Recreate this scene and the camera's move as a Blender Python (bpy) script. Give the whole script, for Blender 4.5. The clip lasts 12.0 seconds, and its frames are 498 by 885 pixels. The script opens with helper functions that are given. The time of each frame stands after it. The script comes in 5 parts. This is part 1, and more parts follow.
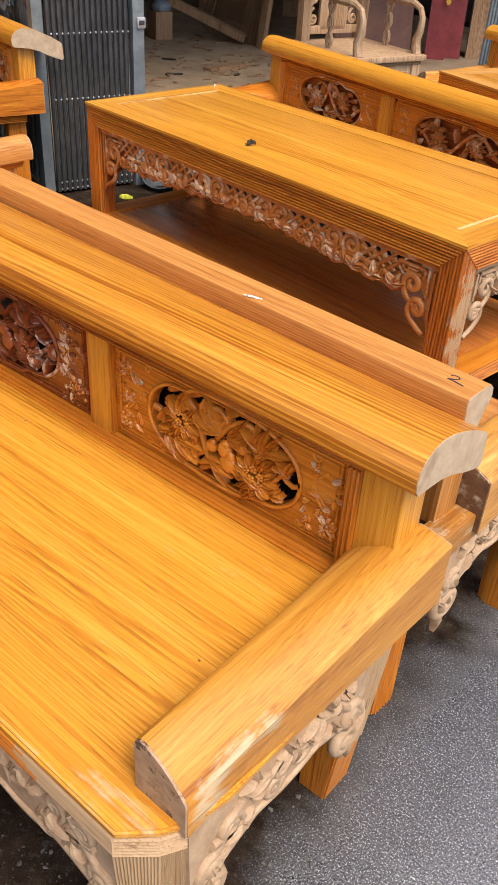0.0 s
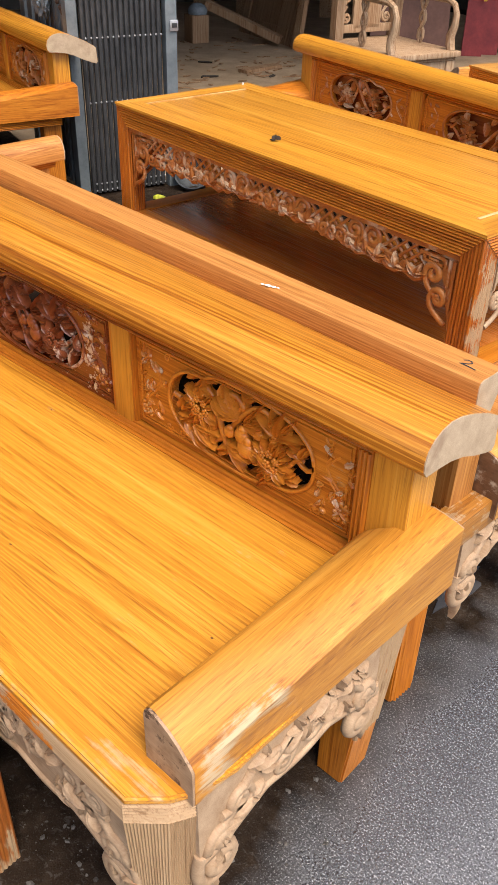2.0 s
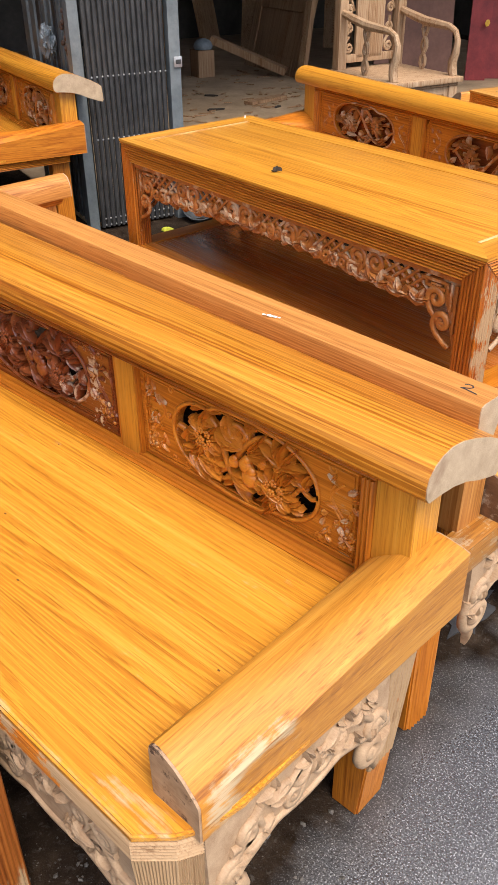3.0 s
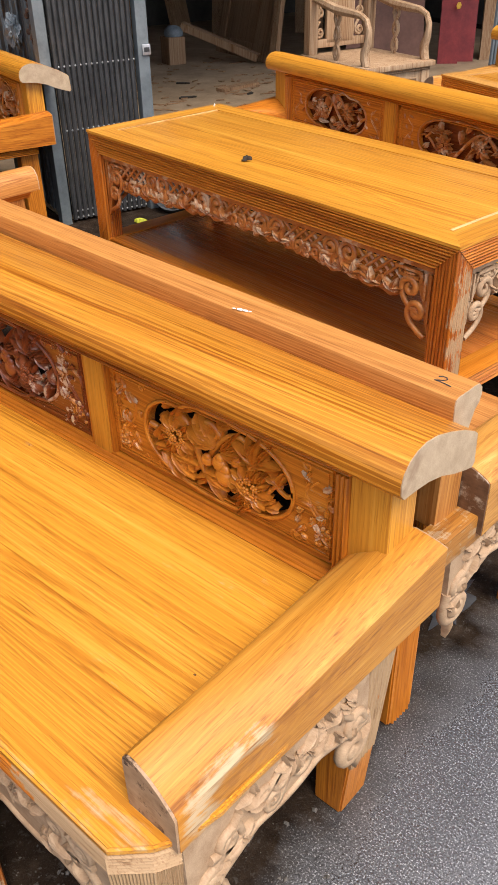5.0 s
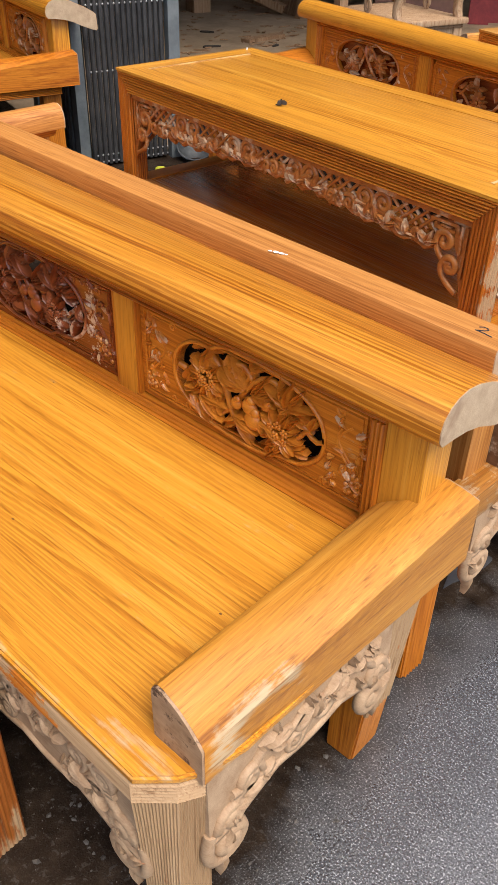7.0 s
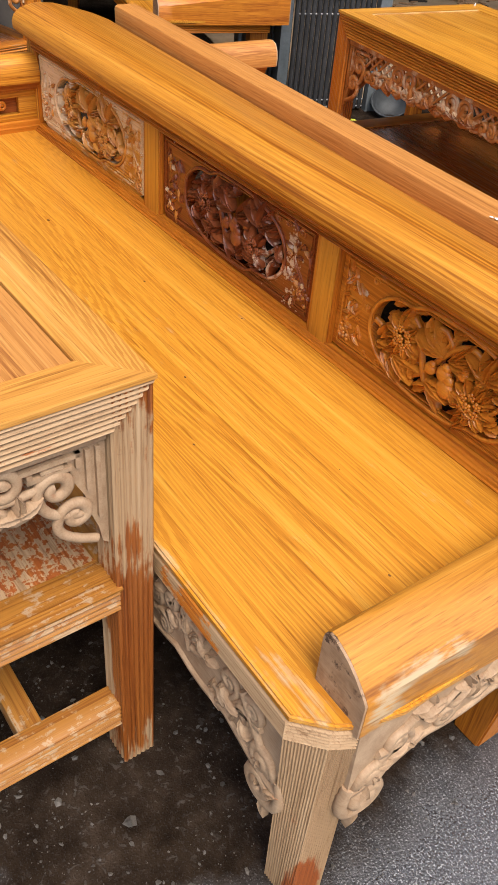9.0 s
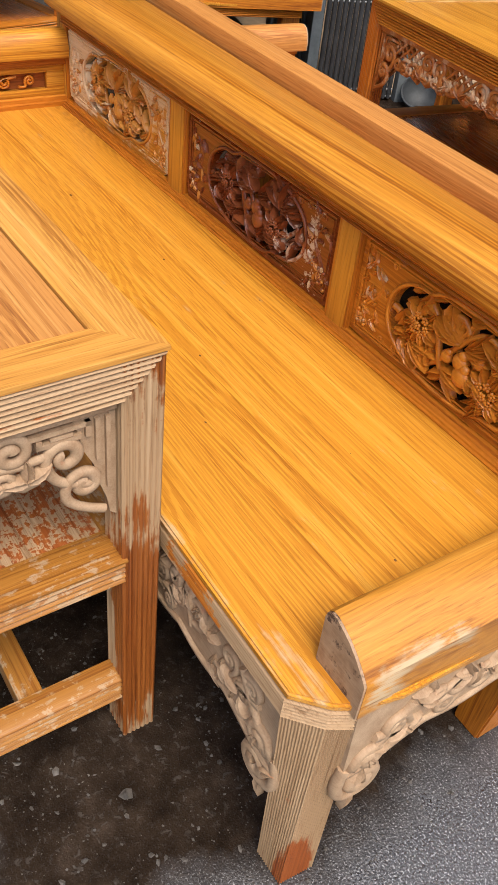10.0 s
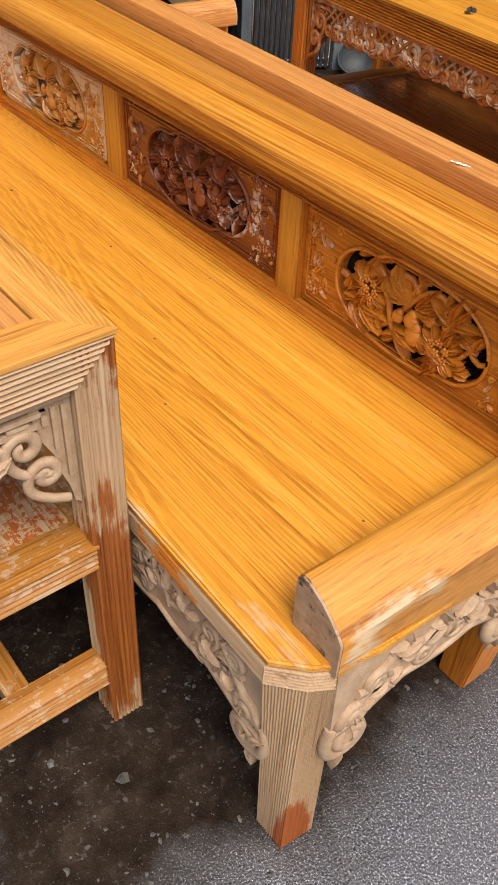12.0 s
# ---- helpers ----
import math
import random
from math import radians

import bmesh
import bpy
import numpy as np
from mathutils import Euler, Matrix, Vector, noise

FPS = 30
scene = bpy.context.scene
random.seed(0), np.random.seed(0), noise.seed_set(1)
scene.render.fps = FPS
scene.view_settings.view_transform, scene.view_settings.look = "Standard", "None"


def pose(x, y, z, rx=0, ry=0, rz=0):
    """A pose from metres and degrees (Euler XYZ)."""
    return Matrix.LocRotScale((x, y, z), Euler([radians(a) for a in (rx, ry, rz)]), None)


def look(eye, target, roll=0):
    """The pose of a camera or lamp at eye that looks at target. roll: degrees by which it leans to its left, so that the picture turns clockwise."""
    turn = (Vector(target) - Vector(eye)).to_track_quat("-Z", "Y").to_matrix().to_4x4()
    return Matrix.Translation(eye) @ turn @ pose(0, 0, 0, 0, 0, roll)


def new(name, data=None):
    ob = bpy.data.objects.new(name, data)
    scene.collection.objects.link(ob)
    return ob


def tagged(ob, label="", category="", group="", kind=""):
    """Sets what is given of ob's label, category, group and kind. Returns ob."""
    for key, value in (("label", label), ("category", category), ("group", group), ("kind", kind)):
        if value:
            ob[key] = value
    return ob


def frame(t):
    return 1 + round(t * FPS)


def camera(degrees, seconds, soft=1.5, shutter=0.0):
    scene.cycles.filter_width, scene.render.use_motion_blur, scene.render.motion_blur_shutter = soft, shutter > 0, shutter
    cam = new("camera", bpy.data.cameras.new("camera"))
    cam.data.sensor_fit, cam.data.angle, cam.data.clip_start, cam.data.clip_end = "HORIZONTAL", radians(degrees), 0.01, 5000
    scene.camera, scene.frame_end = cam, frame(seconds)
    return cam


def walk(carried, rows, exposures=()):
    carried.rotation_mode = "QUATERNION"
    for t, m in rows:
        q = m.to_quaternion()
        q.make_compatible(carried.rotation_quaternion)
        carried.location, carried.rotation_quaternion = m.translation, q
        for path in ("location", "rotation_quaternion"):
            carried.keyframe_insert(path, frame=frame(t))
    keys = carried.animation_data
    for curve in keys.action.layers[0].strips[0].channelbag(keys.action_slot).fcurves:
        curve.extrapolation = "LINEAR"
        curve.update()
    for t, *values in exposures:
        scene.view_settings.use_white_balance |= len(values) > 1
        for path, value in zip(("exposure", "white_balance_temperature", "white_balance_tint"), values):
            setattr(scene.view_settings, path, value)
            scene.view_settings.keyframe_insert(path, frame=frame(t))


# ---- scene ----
# ---------- camera ----------
cam = camera(33.64, 12.0, soft=1.0)
PATH = [
    (0, (0.3309, -0.3174, 1.2425), (-0.4322, 0.6524, 0.3897), 3.86),
    (0.5, (0.3836, -0.3113, 1.2328), (-0.3422, 0.6873, 0.3807), 3.63),
    (1, (0.3771, -0.3166, 1.2325), (-0.3780, 0.6624, 0.3830), 3.10),
    (1.5, (0.3694, -0.3250, 1.2288), (-0.4256, 0.6199, 0.3773), 2.71),
    (2, (0.3810, -0.3181, 1.2354), (-0.4392, 0.6051, 0.3839), 1.87),
    (2.5, (0.3930, -0.3089, 1.2361), (-0.4451, 0.6189, 0.4075), 0.59),
    (2.7, (0.3962, -0.3078, 1.2390), (-0.4540, 0.6209, 0.4237), 0.18),
    (4.3, (0.3879, -0.2722, 1.2461), (-0.4866, 0.6257, 0.4220), -1.49),
    (4.5, (0.3865, -0.2756, 1.2476), (-0.4700, 0.6362, 0.4199), -0.98),
    (5, (0.3889, -0.2737, 1.2403), (-0.4422, 0.6590, 0.4100), -1.09),
    (5.5, (0.3812, -0.2877, 1.2260), (-0.4351, 0.6529, 0.3901), -0.22),
    (6, (0.3586, -0.2941, 1.2097), (-0.4554, 0.6203, 0.3430), 1.31),
    (6.5, (0.3626, -0.2930, 1.2078), (-0.4455, 0.6129, 0.3267), 1.40),
    (6.7, (0.3649, -0.2956, 1.2078), (-0.4415, 0.6121, 0.3271), 1.34),
    (8.3, (0.3051, -0.3674, 1.1961), (-0.5445, 0.4416, 0.2614), 4.89),
    (8.5, (0.3013, -0.3723, 1.1931), (-0.5622, 0.4162, 0.2537), 5.29),
    (9, (0.2973, -0.3785, 1.1865), (-0.6146, 0.3386, 0.2356), 5.40),
    (9.5, (0.2993, -0.3785, 1.1789), (-0.6173, 0.3159, 0.2158), 6.67),
    (10, (0.3076, -0.3784, 1.1731), (-0.6096, 0.3118, 0.2075), 7.13),
    (10.5, (0.3053, -0.3826, 1.1678), (-0.5966, 0.2937, 0.1782), 7.46),
    (11, (0.3089, -0.3809, 1.1685), (-0.6017, 0.2800, 0.1766), 7.04),
    (11.5, (0.3144, -0.3796, 1.1711), (-0.5950, 0.2836, 0.1795), 5.80),
    (12, (0.3282, -0.3691, 1.1710), (-0.5460, 0.3468, 0.1844), 3.19),
]
walk(cam, [(t, look(eye, target, roll)) for t, eye, target, roll in PATH], exposures=((0.0, 1.12), (2.5, 1.17), (5.0, 1.10), (6.5, 0.99), (9.5, 0.95), (12.0, 0.95)))

# ---------- world, sun, exposure ----------
world = bpy.data.worlds.new("sky")
scene.world = world
world.use_nodes = True
wn = world.node_tree
sky = wn.nodes.new("ShaderNodeTexSky")
sky.sky_type, sky.sun_disc = "NISHITA", False
sky.sun_elevation, sky.sun_rotation = radians(65), radians(105)
sky.air_density, sky.dust_density, sky.ozone_density = 1.0, 4.0, 1.0
wn.links.new(sky.outputs[0], wn.nodes["Background"].inputs[0])
wn.nodes["Background"].inputs[1].default_value = 0.15
sun = new("sun", bpy.data.lights.new("sun", "SUN"))
sun.data.energy, sun.data.angle, sun.data.color = 1.4, radians(28), (1.0, 0.95, 0.88)
sun.matrix_world = look((2.0, -0.4, 3.2), (0, 0, 0))


# ---------- material kit ----------
def mat_base(name):
    m = bpy.data.materials.new(name)
    m.use_nodes = True
    nt = m.node_tree
    return m, nt, nt.nodes["Principled BSDF"]


def node(nt, kind, **values):
    n = nt.nodes.new(kind)
    for key, v in values.items():
        n.inputs[key].default_value = v
    return n


def ramp(nt, fac, stops):
    r = nt.nodes.new("ShaderNodeValToRGB")
    els = r.color_ramp.elements
    while len(els) < len(stops):
        els.new(0.5)
    for e, (pos, col) in zip(els, stops):
        e.position = pos
        e.color = (*col, 1) if len(col) == 3 else col
    nt.links.new(fac, r.inputs[0])
    return r.outputs[0]


def mix(nt, fac, a, b, mode="MIX"):
    m = nt.nodes.new("ShaderNodeMix")
    m.data_type, m.blend_type = "RGBA", mode
    for sock, v in ((m.inputs[0], fac), (m.inputs[6], a), (m.inputs[7], b)):
        if isinstance(v, bpy.types.NodeSocket):
            nt.links.new(v, sock)
        else:
            sock.default_value = v if not isinstance(v, tuple) else (*v, 1)
    return m.outputs[2]


def coords(nt, scale, spread=9.0):
    """Object coordinates, shifted at random from object to object, then stretched."""
    tc = nt.nodes.new("ShaderNodeTexCoord")
    info = nt.nodes.new("ShaderNodeObjectInfo")
    mul = nt.nodes.new("ShaderNodeMath")
    mul.operation = "MULTIPLY"
    mul.inputs[1].default_value = spread
    nt.links.new(info.outputs["Random"], mul.inputs[0])
    add = nt.nodes.new("ShaderNodeVectorMath")
    nt.links.new(tc.outputs["Object"], add.inputs[0])
    nt.links.new(mul.outputs[0], add.inputs[1])
    mp = nt.nodes.new("ShaderNodeMapping")
    mp.inputs["Scale"].default_value = scale
    nt.links.new(add.outputs[0], mp.inputs[0])
    return mp.outputs[0]


def noise_tex(nt, vec, scale, detail=4.0, rough=0.55, distort=0.0):
    n = node(nt, "ShaderNodeTexNoise", Scale=scale, Detail=detail, Roughness=rough, Distortion=distort)
    nt.links.new(vec, n.inputs["Vector"])
    return n.outputs[0]


def spot(nt, value, centre, radii, gain):
    """Adds a soft oval patch of wear (or of left-over stain, if gain is negative) round one place of the piece."""
    tc = nt.nodes.new("ShaderNodeTexCoord")
    sub = nt.nodes.new("ShaderNodeVectorMath")
    sub.operation = "SUBTRACT"
    sub.inputs[1].default_value = centre
    nt.links.new(tc.outputs["Object"], sub.inputs[0])
    div = nt.nodes.new("ShaderNodeVectorMath")
    div.operation = "DIVIDE"
    div.inputs[1].default_value = radii
    nt.links.new(sub.outputs[0], div.inputs[0])
    ln = nt.nodes.new("ShaderNodeVectorMath")
    ln.operation = "LENGTH"
    nt.links.new(div.outputs[0], ln.inputs[0])
    mr = node(nt, "ShaderNodeMapRange")
    for i, v in ((1, 0.4), (2, 1.15), (3, gain), (4, 0.0)):
        mr.inputs[i].default_value = v
    nt.links.new(ln.outputs["Value"], mr.inputs[0])
    add = nt.nodes.new("ShaderNodeMath")
    nt.links.new(value, add.inputs[0])
    nt.links.new(mr.outputs[0], add.inputs[1])
    return add.outputs[0]


WARM = ((0.36, 0.225, 0.10), (0.48, 0.325, 0.17), (0.56, 0.405, 0.24))
RAW = ((0.25, 0.142, 0.065), (0.375, 0.238, 0.124), (0.47, 0.32, 0.182))


def wood(name, tones, axis="x", gloss=0.36, coat=0.12, worn=0.0, worn_tones=RAW, worn_scale=7.0, grain=1.0, bump=0.3, wave=0.4, rings=0.55, streaky=0.5, soft_edge=0.013, spots=(), lines=1.0):
    """Varnished wood: bands, thin dark growth lines and pores along one axis, patches of tone, and worn or unfinished patches."""
    m, nt, bsdf = mat_base(name)
    k = "xyz".index(axis)

    def stretch(across, length):
        v = [across] * 3
        v[k] = length
        return coords(nt, v)

    band = noise_tex(nt, stretch(34.0 * grain, 0.8), 1.0, 4, 0.55, wave)
    line = noise_tex(nt, stretch(150.0 * grain, 2.0), 1.0, 5, 0.65, wave * 1.6)
    pore = noise_tex(nt, stretch(420.0, 14.0), 1.0, 3, 0.6)
    patch = noise_tex(nt, stretch(4.0, 0.4), 1.0, 3, 0.5, 0.1)
    slow_v = stretch(4.5, 0.55)
    slow = noise_tex(nt, slow_v, 1.0, 2, 0.45, 0.2)
    sp = nt.nodes.new("ShaderNodeSeparateXYZ")
    nt.links.new(slow_v, sp.inputs[0])
    others = [sp.outputs[i] for i in range(3) if i != k]
    phase = others[0]
    for sock, gain in ((others[1], 1.0), (slow, 2.2 * rings)):
        ad = nt.nodes.new("ShaderNodeMath")
        ad.operation = "MULTIPLY_ADD"
        nt.links.new(sock, ad.inputs[0])
        ad.inputs[1].default_value = gain
        nt.links.new(phase, ad.inputs[2])
        phase = ad.outputs[0]
    jit = nt.nodes.new("ShaderNodeMath")
    jit.operation = "MULTIPLY_ADD"
    nt.links.new(line, jit.inputs[0])
    jit.inputs[1].default_value = 0.075
    nt.links.new(phase, jit.inputs[2])
    sn = nt.nodes.new("ShaderNodeMath")
    sn.operation = "MULTIPLY"
    sn.inputs[1].default_value = 150.0 * grain
    nt.links.new(jit.outputs[0], sn.inputs[0])
    si = nt.nodes.new("ShaderNodeMath")
    si.operation = "SINE"
    nt.links.new(sn.outputs[0], si.inputs[0])
    mixed = nt.nodes.new("ShaderNodeMix")
    mixed.inputs[0].default_value = 0.5
    nt.links.new(band, mixed.inputs[2])
    nt.links.new(line, mixed.inputs[3])
    streak = mixed.outputs[0]

    def coloured(t):
        return ramp(nt, streak, [(0.34, t[0]), (0.45, t[1]), (0.54, t[1]), (0.66, t[2])])

    col = coloured(tones)
    shade = ramp(nt, patch, [(0.3, (0.74, 0.66, 0.58)), (0.5, (1, 1, 1)), (0.8, (1.0, 1.0, 1.0))])
    col = mix(nt, 0.40, col, shade, "MULTIPLY")
    dark = ramp(nt, line, [(0.34, (0.50, 0.40, 0.30)), (0.45, (1, 1, 1))])
    col = mix(nt, 0.4, col, dark, "MULTIPLY")
    growth = ramp(nt, si.outputs[0], [(0.0, (0.58, 0.42, 0.26)), (0.34, (1, 1, 1))])
    calm = ramp(nt, noise_tex(nt, stretch(11.0, 0.55), 1.0, 2, 0.5), [(0.36, (0.22 + max(0.0, lines - 1.0),) * 3), (0.58, (lines,) * 3)])
    col = mix(nt, mix(nt, 1.0, calm, ramp(nt, band, [(0.40, (0.78,) * 3), (0.60, (0.18,) * 3)]), "MULTIPLY"), col, growth, "MULTIPLY")
    vein = noise_tex(nt, stretch(190.0 * grain, 0.9), 1.0, 2, 0.5, wave * 0.5)
    col = mix(nt, ramp(nt, patch, [(0.35, (0.65 * lines,) * 3), (0.65, (0.22 * lines,) * 3)]), col, ramp(nt, vein, [(0.35, (0.56, 0.38, 0.22)), (0.43, (1, 1, 1))]), "MULTIPLY")
    dots = ramp(nt, pore, [(0.33, (0.52, 0.42, 0.33)), (0.46, (1, 1, 1))])
    col = mix(nt, 0.6, col, dots, "MULTIPLY")
    rough = None
    if worn:
        wv = coords(nt, (1.0, 1.0, 1.0))
        w1 = noise_tex(nt, wv, worn_scale, 7, 0.66, 0.3)
        w2 = noise_tex(nt, stretch(110.0, 8.0), 1.0, 4, 0.65)
        ww = nt.nodes.new("ShaderNodeMix")
        ww.inputs[0].default_value = streaky
        nt.links.new(w1, ww.inputs[2])
        nt.links.new(w2, ww.inputs[3])
        edge = 0.5 + (0.5 - worn) * 0.36
        wear = ww.outputs[0]
        for centre, radii, gain in spots:
            wear = spot(nt, wear, centre, radii, gain)
        mask = ramp(nt, wear, [(edge - soft_edge, (0, 0, 0)), (edge + soft_edge, (1, 1, 1))])
        col = mix(nt, mask, col, mix(nt, 0.55, mix(nt, 0.4, coloured(worn_tones), dark, "MULTIPLY"), dots, "MULTIPLY"))
        rough = ramp(nt, mask, [(0, (gloss,) * 3), (1, (0.72,) * 3)])
    nt.links.new(col, bsdf.inputs["Base Color"])
    if rough is None:
        rough = ramp(nt, line, [(0.3, (gloss + 0.14,) * 3), (0.6, (gloss,) * 3)])
    nt.links.new(rough, bsdf.inputs["Roughness"])
    bsdf.inputs["Coat Weight"].default_value = coat
    bsdf.inputs["Coat Roughness"].default_value = 0.2
    bsdf.inputs["Specular IOR Level"].default_value = 0.36
    bp = node(nt, "ShaderNodeBump", Strength=bump, Distance=0.0012)
    nt.links.new(mix(nt, 0.5, pore, line), bp.inputs["Height"])
    nt.links.new(bp.outputs[0], bsdf.inputs["Normal"])
    return m


def carved(name, low, high, pale, amount, gloss=0.4, scale=28.0, spots=()):
    """Carved wood: tone varies over the relief, with chalky unsanded patches."""
    m, nt, bsdf = mat_base(name)
    v = coords(nt, (1, 1, 1), 3.0)
    a = noise_tex(nt, v, 40, 4, 0.6)
    b = noise_tex(nt, v, scale * 0.45, 5, 0.65, 0.2)
    c = noise_tex(nt, coords(nt, (6, 160, 160), 3.0), 3.0, 3)
    col = ramp(nt, a, [(0.3, low), (0.7, high)])
    col = mix(nt, 0.35, col, ramp(nt, c, [(0.35, (0.6, 0.52, 0.45)), (0.6, (1, 1, 1))]), "MULTIPLY")
    edge = 0.5 + (0.5 - amount) * 0.5
    for centre, radii, gain in spots:
        b = spot(nt, b, centre, radii, gain)
    mask = ramp(nt, b, [(edge - 0.03, (0, 0, 0)), (edge + 0.05, (1, 1, 1))])
    col = mix(nt, mask, col, pale)
    nt.links.new(col, bsdf.inputs["Base Color"])
    nt.links.new(ramp(nt, mask, [(0, (gloss,) * 3), (1, (0.75,) * 3)]), bsdf.inputs["Roughness"])
    bp = node(nt, "ShaderNodeBump", Strength=0.35, Distance=0.0015)
    nt.links.new(a, bp.inputs["Height"])
    nt.links.new(bp.outputs[0], bsdf.inputs["Normal"])
    return m


def plain(name, low, high, rough, scale=12.0, metal=0.0, bump=0.2, dist=0.002):
    m, nt, bsdf = mat_base(name)
    v = coords(nt, (1, 1, 1), 5.0)
    a = noise_tex(nt, v, scale, 6, 0.65)
    b = noise_tex(nt, v, scale * 9, 3, 0.6)
    col = ramp(nt, a, [(0.3, low), (0.7, high)])
    col = mix(nt, 0.3, col, ramp(nt, b, [(0.35, (0.6, 0.6, 0.6)), (0.6, (1, 1, 1))]), "MULTIPLY")
    nt.links.new(col, bsdf.inputs["Base Color"])
    bsdf.inputs["Roughness"].default_value = rough
    bsdf.inputs["Metallic"].default_value = metal
    bp = node(nt, "ShaderNodeBump", Strength=bump, Distance=dist)
    nt.links.new(b, bp.inputs["Height"])
    nt.links.new(bp.outputs[0], bsdf.inputs["Normal"])
    return m


def asphalt():
    """Damp asphalt: grey binder, fine pale stone chips, a sheen, shade painted in by the benches, and a dark muddy
    stretch where the furniture stands.
    """
    m, nt, bsdf = mat_base("damp_asphalt")
    v = coords(nt, (1, 1, 1), 0.0)
    big = noise_tex(nt, v, 2.6, 6, 0.6, 0.3)
    mid = noise_tex(nt, v, 260, 4, 0.75)
    blotch = noise_tex(nt, v, 14, 5, 0.65)
    vo = node(nt, "ShaderNodeTexVoronoi", Scale=330.0)
    nt.links.new(v, vo.inputs["Vector"])
    grit = noise_tex(nt, v, 330, 2, 0.5)
    col = ramp(nt, mid, [(0.38, (0.030, 0.030, 0.031)), (0.62, (0.205, 0.205, 0.208))])
    col = mix(nt, 0.6, col, ramp(nt, blotch, [(0.35, (0.62, 0.61, 0.60)), (0.6, (1, 1, 1))]), "MULTIPLY")
    base = col
    chips = ramp(nt, grit, [(0.58, (0, 0, 0)), (0.64, (1, 1, 1))])
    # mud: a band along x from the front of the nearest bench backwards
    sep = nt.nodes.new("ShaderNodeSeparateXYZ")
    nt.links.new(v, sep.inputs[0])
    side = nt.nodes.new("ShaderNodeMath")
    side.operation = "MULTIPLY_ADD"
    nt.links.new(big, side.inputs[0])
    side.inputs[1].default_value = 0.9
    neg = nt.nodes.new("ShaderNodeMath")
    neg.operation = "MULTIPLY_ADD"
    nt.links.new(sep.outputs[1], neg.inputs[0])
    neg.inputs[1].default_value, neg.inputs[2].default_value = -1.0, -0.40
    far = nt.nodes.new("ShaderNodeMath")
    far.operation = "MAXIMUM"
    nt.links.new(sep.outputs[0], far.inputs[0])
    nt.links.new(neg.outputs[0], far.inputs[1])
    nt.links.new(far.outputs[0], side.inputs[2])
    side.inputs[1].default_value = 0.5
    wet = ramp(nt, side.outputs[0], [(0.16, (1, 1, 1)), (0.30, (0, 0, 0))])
    # tone darker by the benches, lighter beyond: painted shade and sky sheen
    shaded = ramp(nt, side.outputs[0], [(0.34, (0.46, 0.46, 0.47)), (0.62, (1, 1, 1))])
    col = mix(nt, 1.0, base, shaded, "MULTIPLY")
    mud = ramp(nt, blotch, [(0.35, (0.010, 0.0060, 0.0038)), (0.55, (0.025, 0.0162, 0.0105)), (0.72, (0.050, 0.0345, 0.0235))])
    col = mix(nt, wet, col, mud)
    crumb = noise_tex(nt, v, 85, 3, 0.6, 0.6)
    heaps = ramp(nt, blotch, [(0.42, (0, 0, 0)), (0.55, (1, 1, 1))])
    bits = mix(nt, 1.0, ramp(nt, crumb, [(0.57, (0, 0, 0)), (0.63, (0.7, 0.7, 0.7))]), mix(nt, 1.0, heaps, wet, "MULTIPLY"), "MULTIPLY")
    col = mix(nt, bits, col, (0.060, 0.050, 0.041))
    few = mix(nt, 1.0, chips, mix(nt, wet, (0.5, 0.5, 0.5), (0.02, 0.02, 0.02)), "MULTIPLY")
    col = mix(nt, few, col, (0.55, 0.55, 0.54))
    nt.links.new(col, bsdf.inputs["Base Color"])
    dry = ramp(nt, mid, [(0.3, (0.12,) * 3), (0.7, (0.30,) * 3)])
    nt.links.new(mix(nt, wet, dry, ramp(nt, big, [(0.4, (0.55,) * 3), (0.6, (0.85,) * 3)])), bsdf.inputs["Roughness"])
    nt.links.new(ramp(nt, wet, [(0, (1.0,) * 3), (1, (0.03,) * 3)]), bsdf.inputs["Specular IOR Level"])
    h = mix(nt, bits, mix(nt, 0.5, mid, vo.outputs[0]), (1.6, 1.6, 1.6))
    bp = node(nt, "ShaderNodeBump", Strength=0.7, Distance=0.0024)
    nt.links.new(h, bp.inputs["Height"])
    nt.links.new(bp.outputs[0], bsdf.inputs["Normal"])
    return m


ORANGE = ((0.47, 0.182, 0.016), (0.585, 0.256, 0.026), (0.665, 0.345, 0.053))
AMBER = ((0.30, 0.080, 0.007), (0.50, 0.165, 0.014), (0.62, 0.24, 0.028))
HONEY = ((0.40, 0.160, 0.024), (0.56, 0.265, 0.052), (0.67, 0.375, 0.105))
RUST = ((0.20, 0.05, 0.012), (0.33, 0.09, 0.018), (0.42, 0.14, 0.03))
BROWN = ((0.30, 0.088, 0.017), (0.47, 0.15, 0.028), (0.56, 0.21, 0.045))
PINKISH = ((0.36, 0.145, 0.030), (0.47, 0.21, 0.050), (0.54, 0.27, 0.080))
M = {}
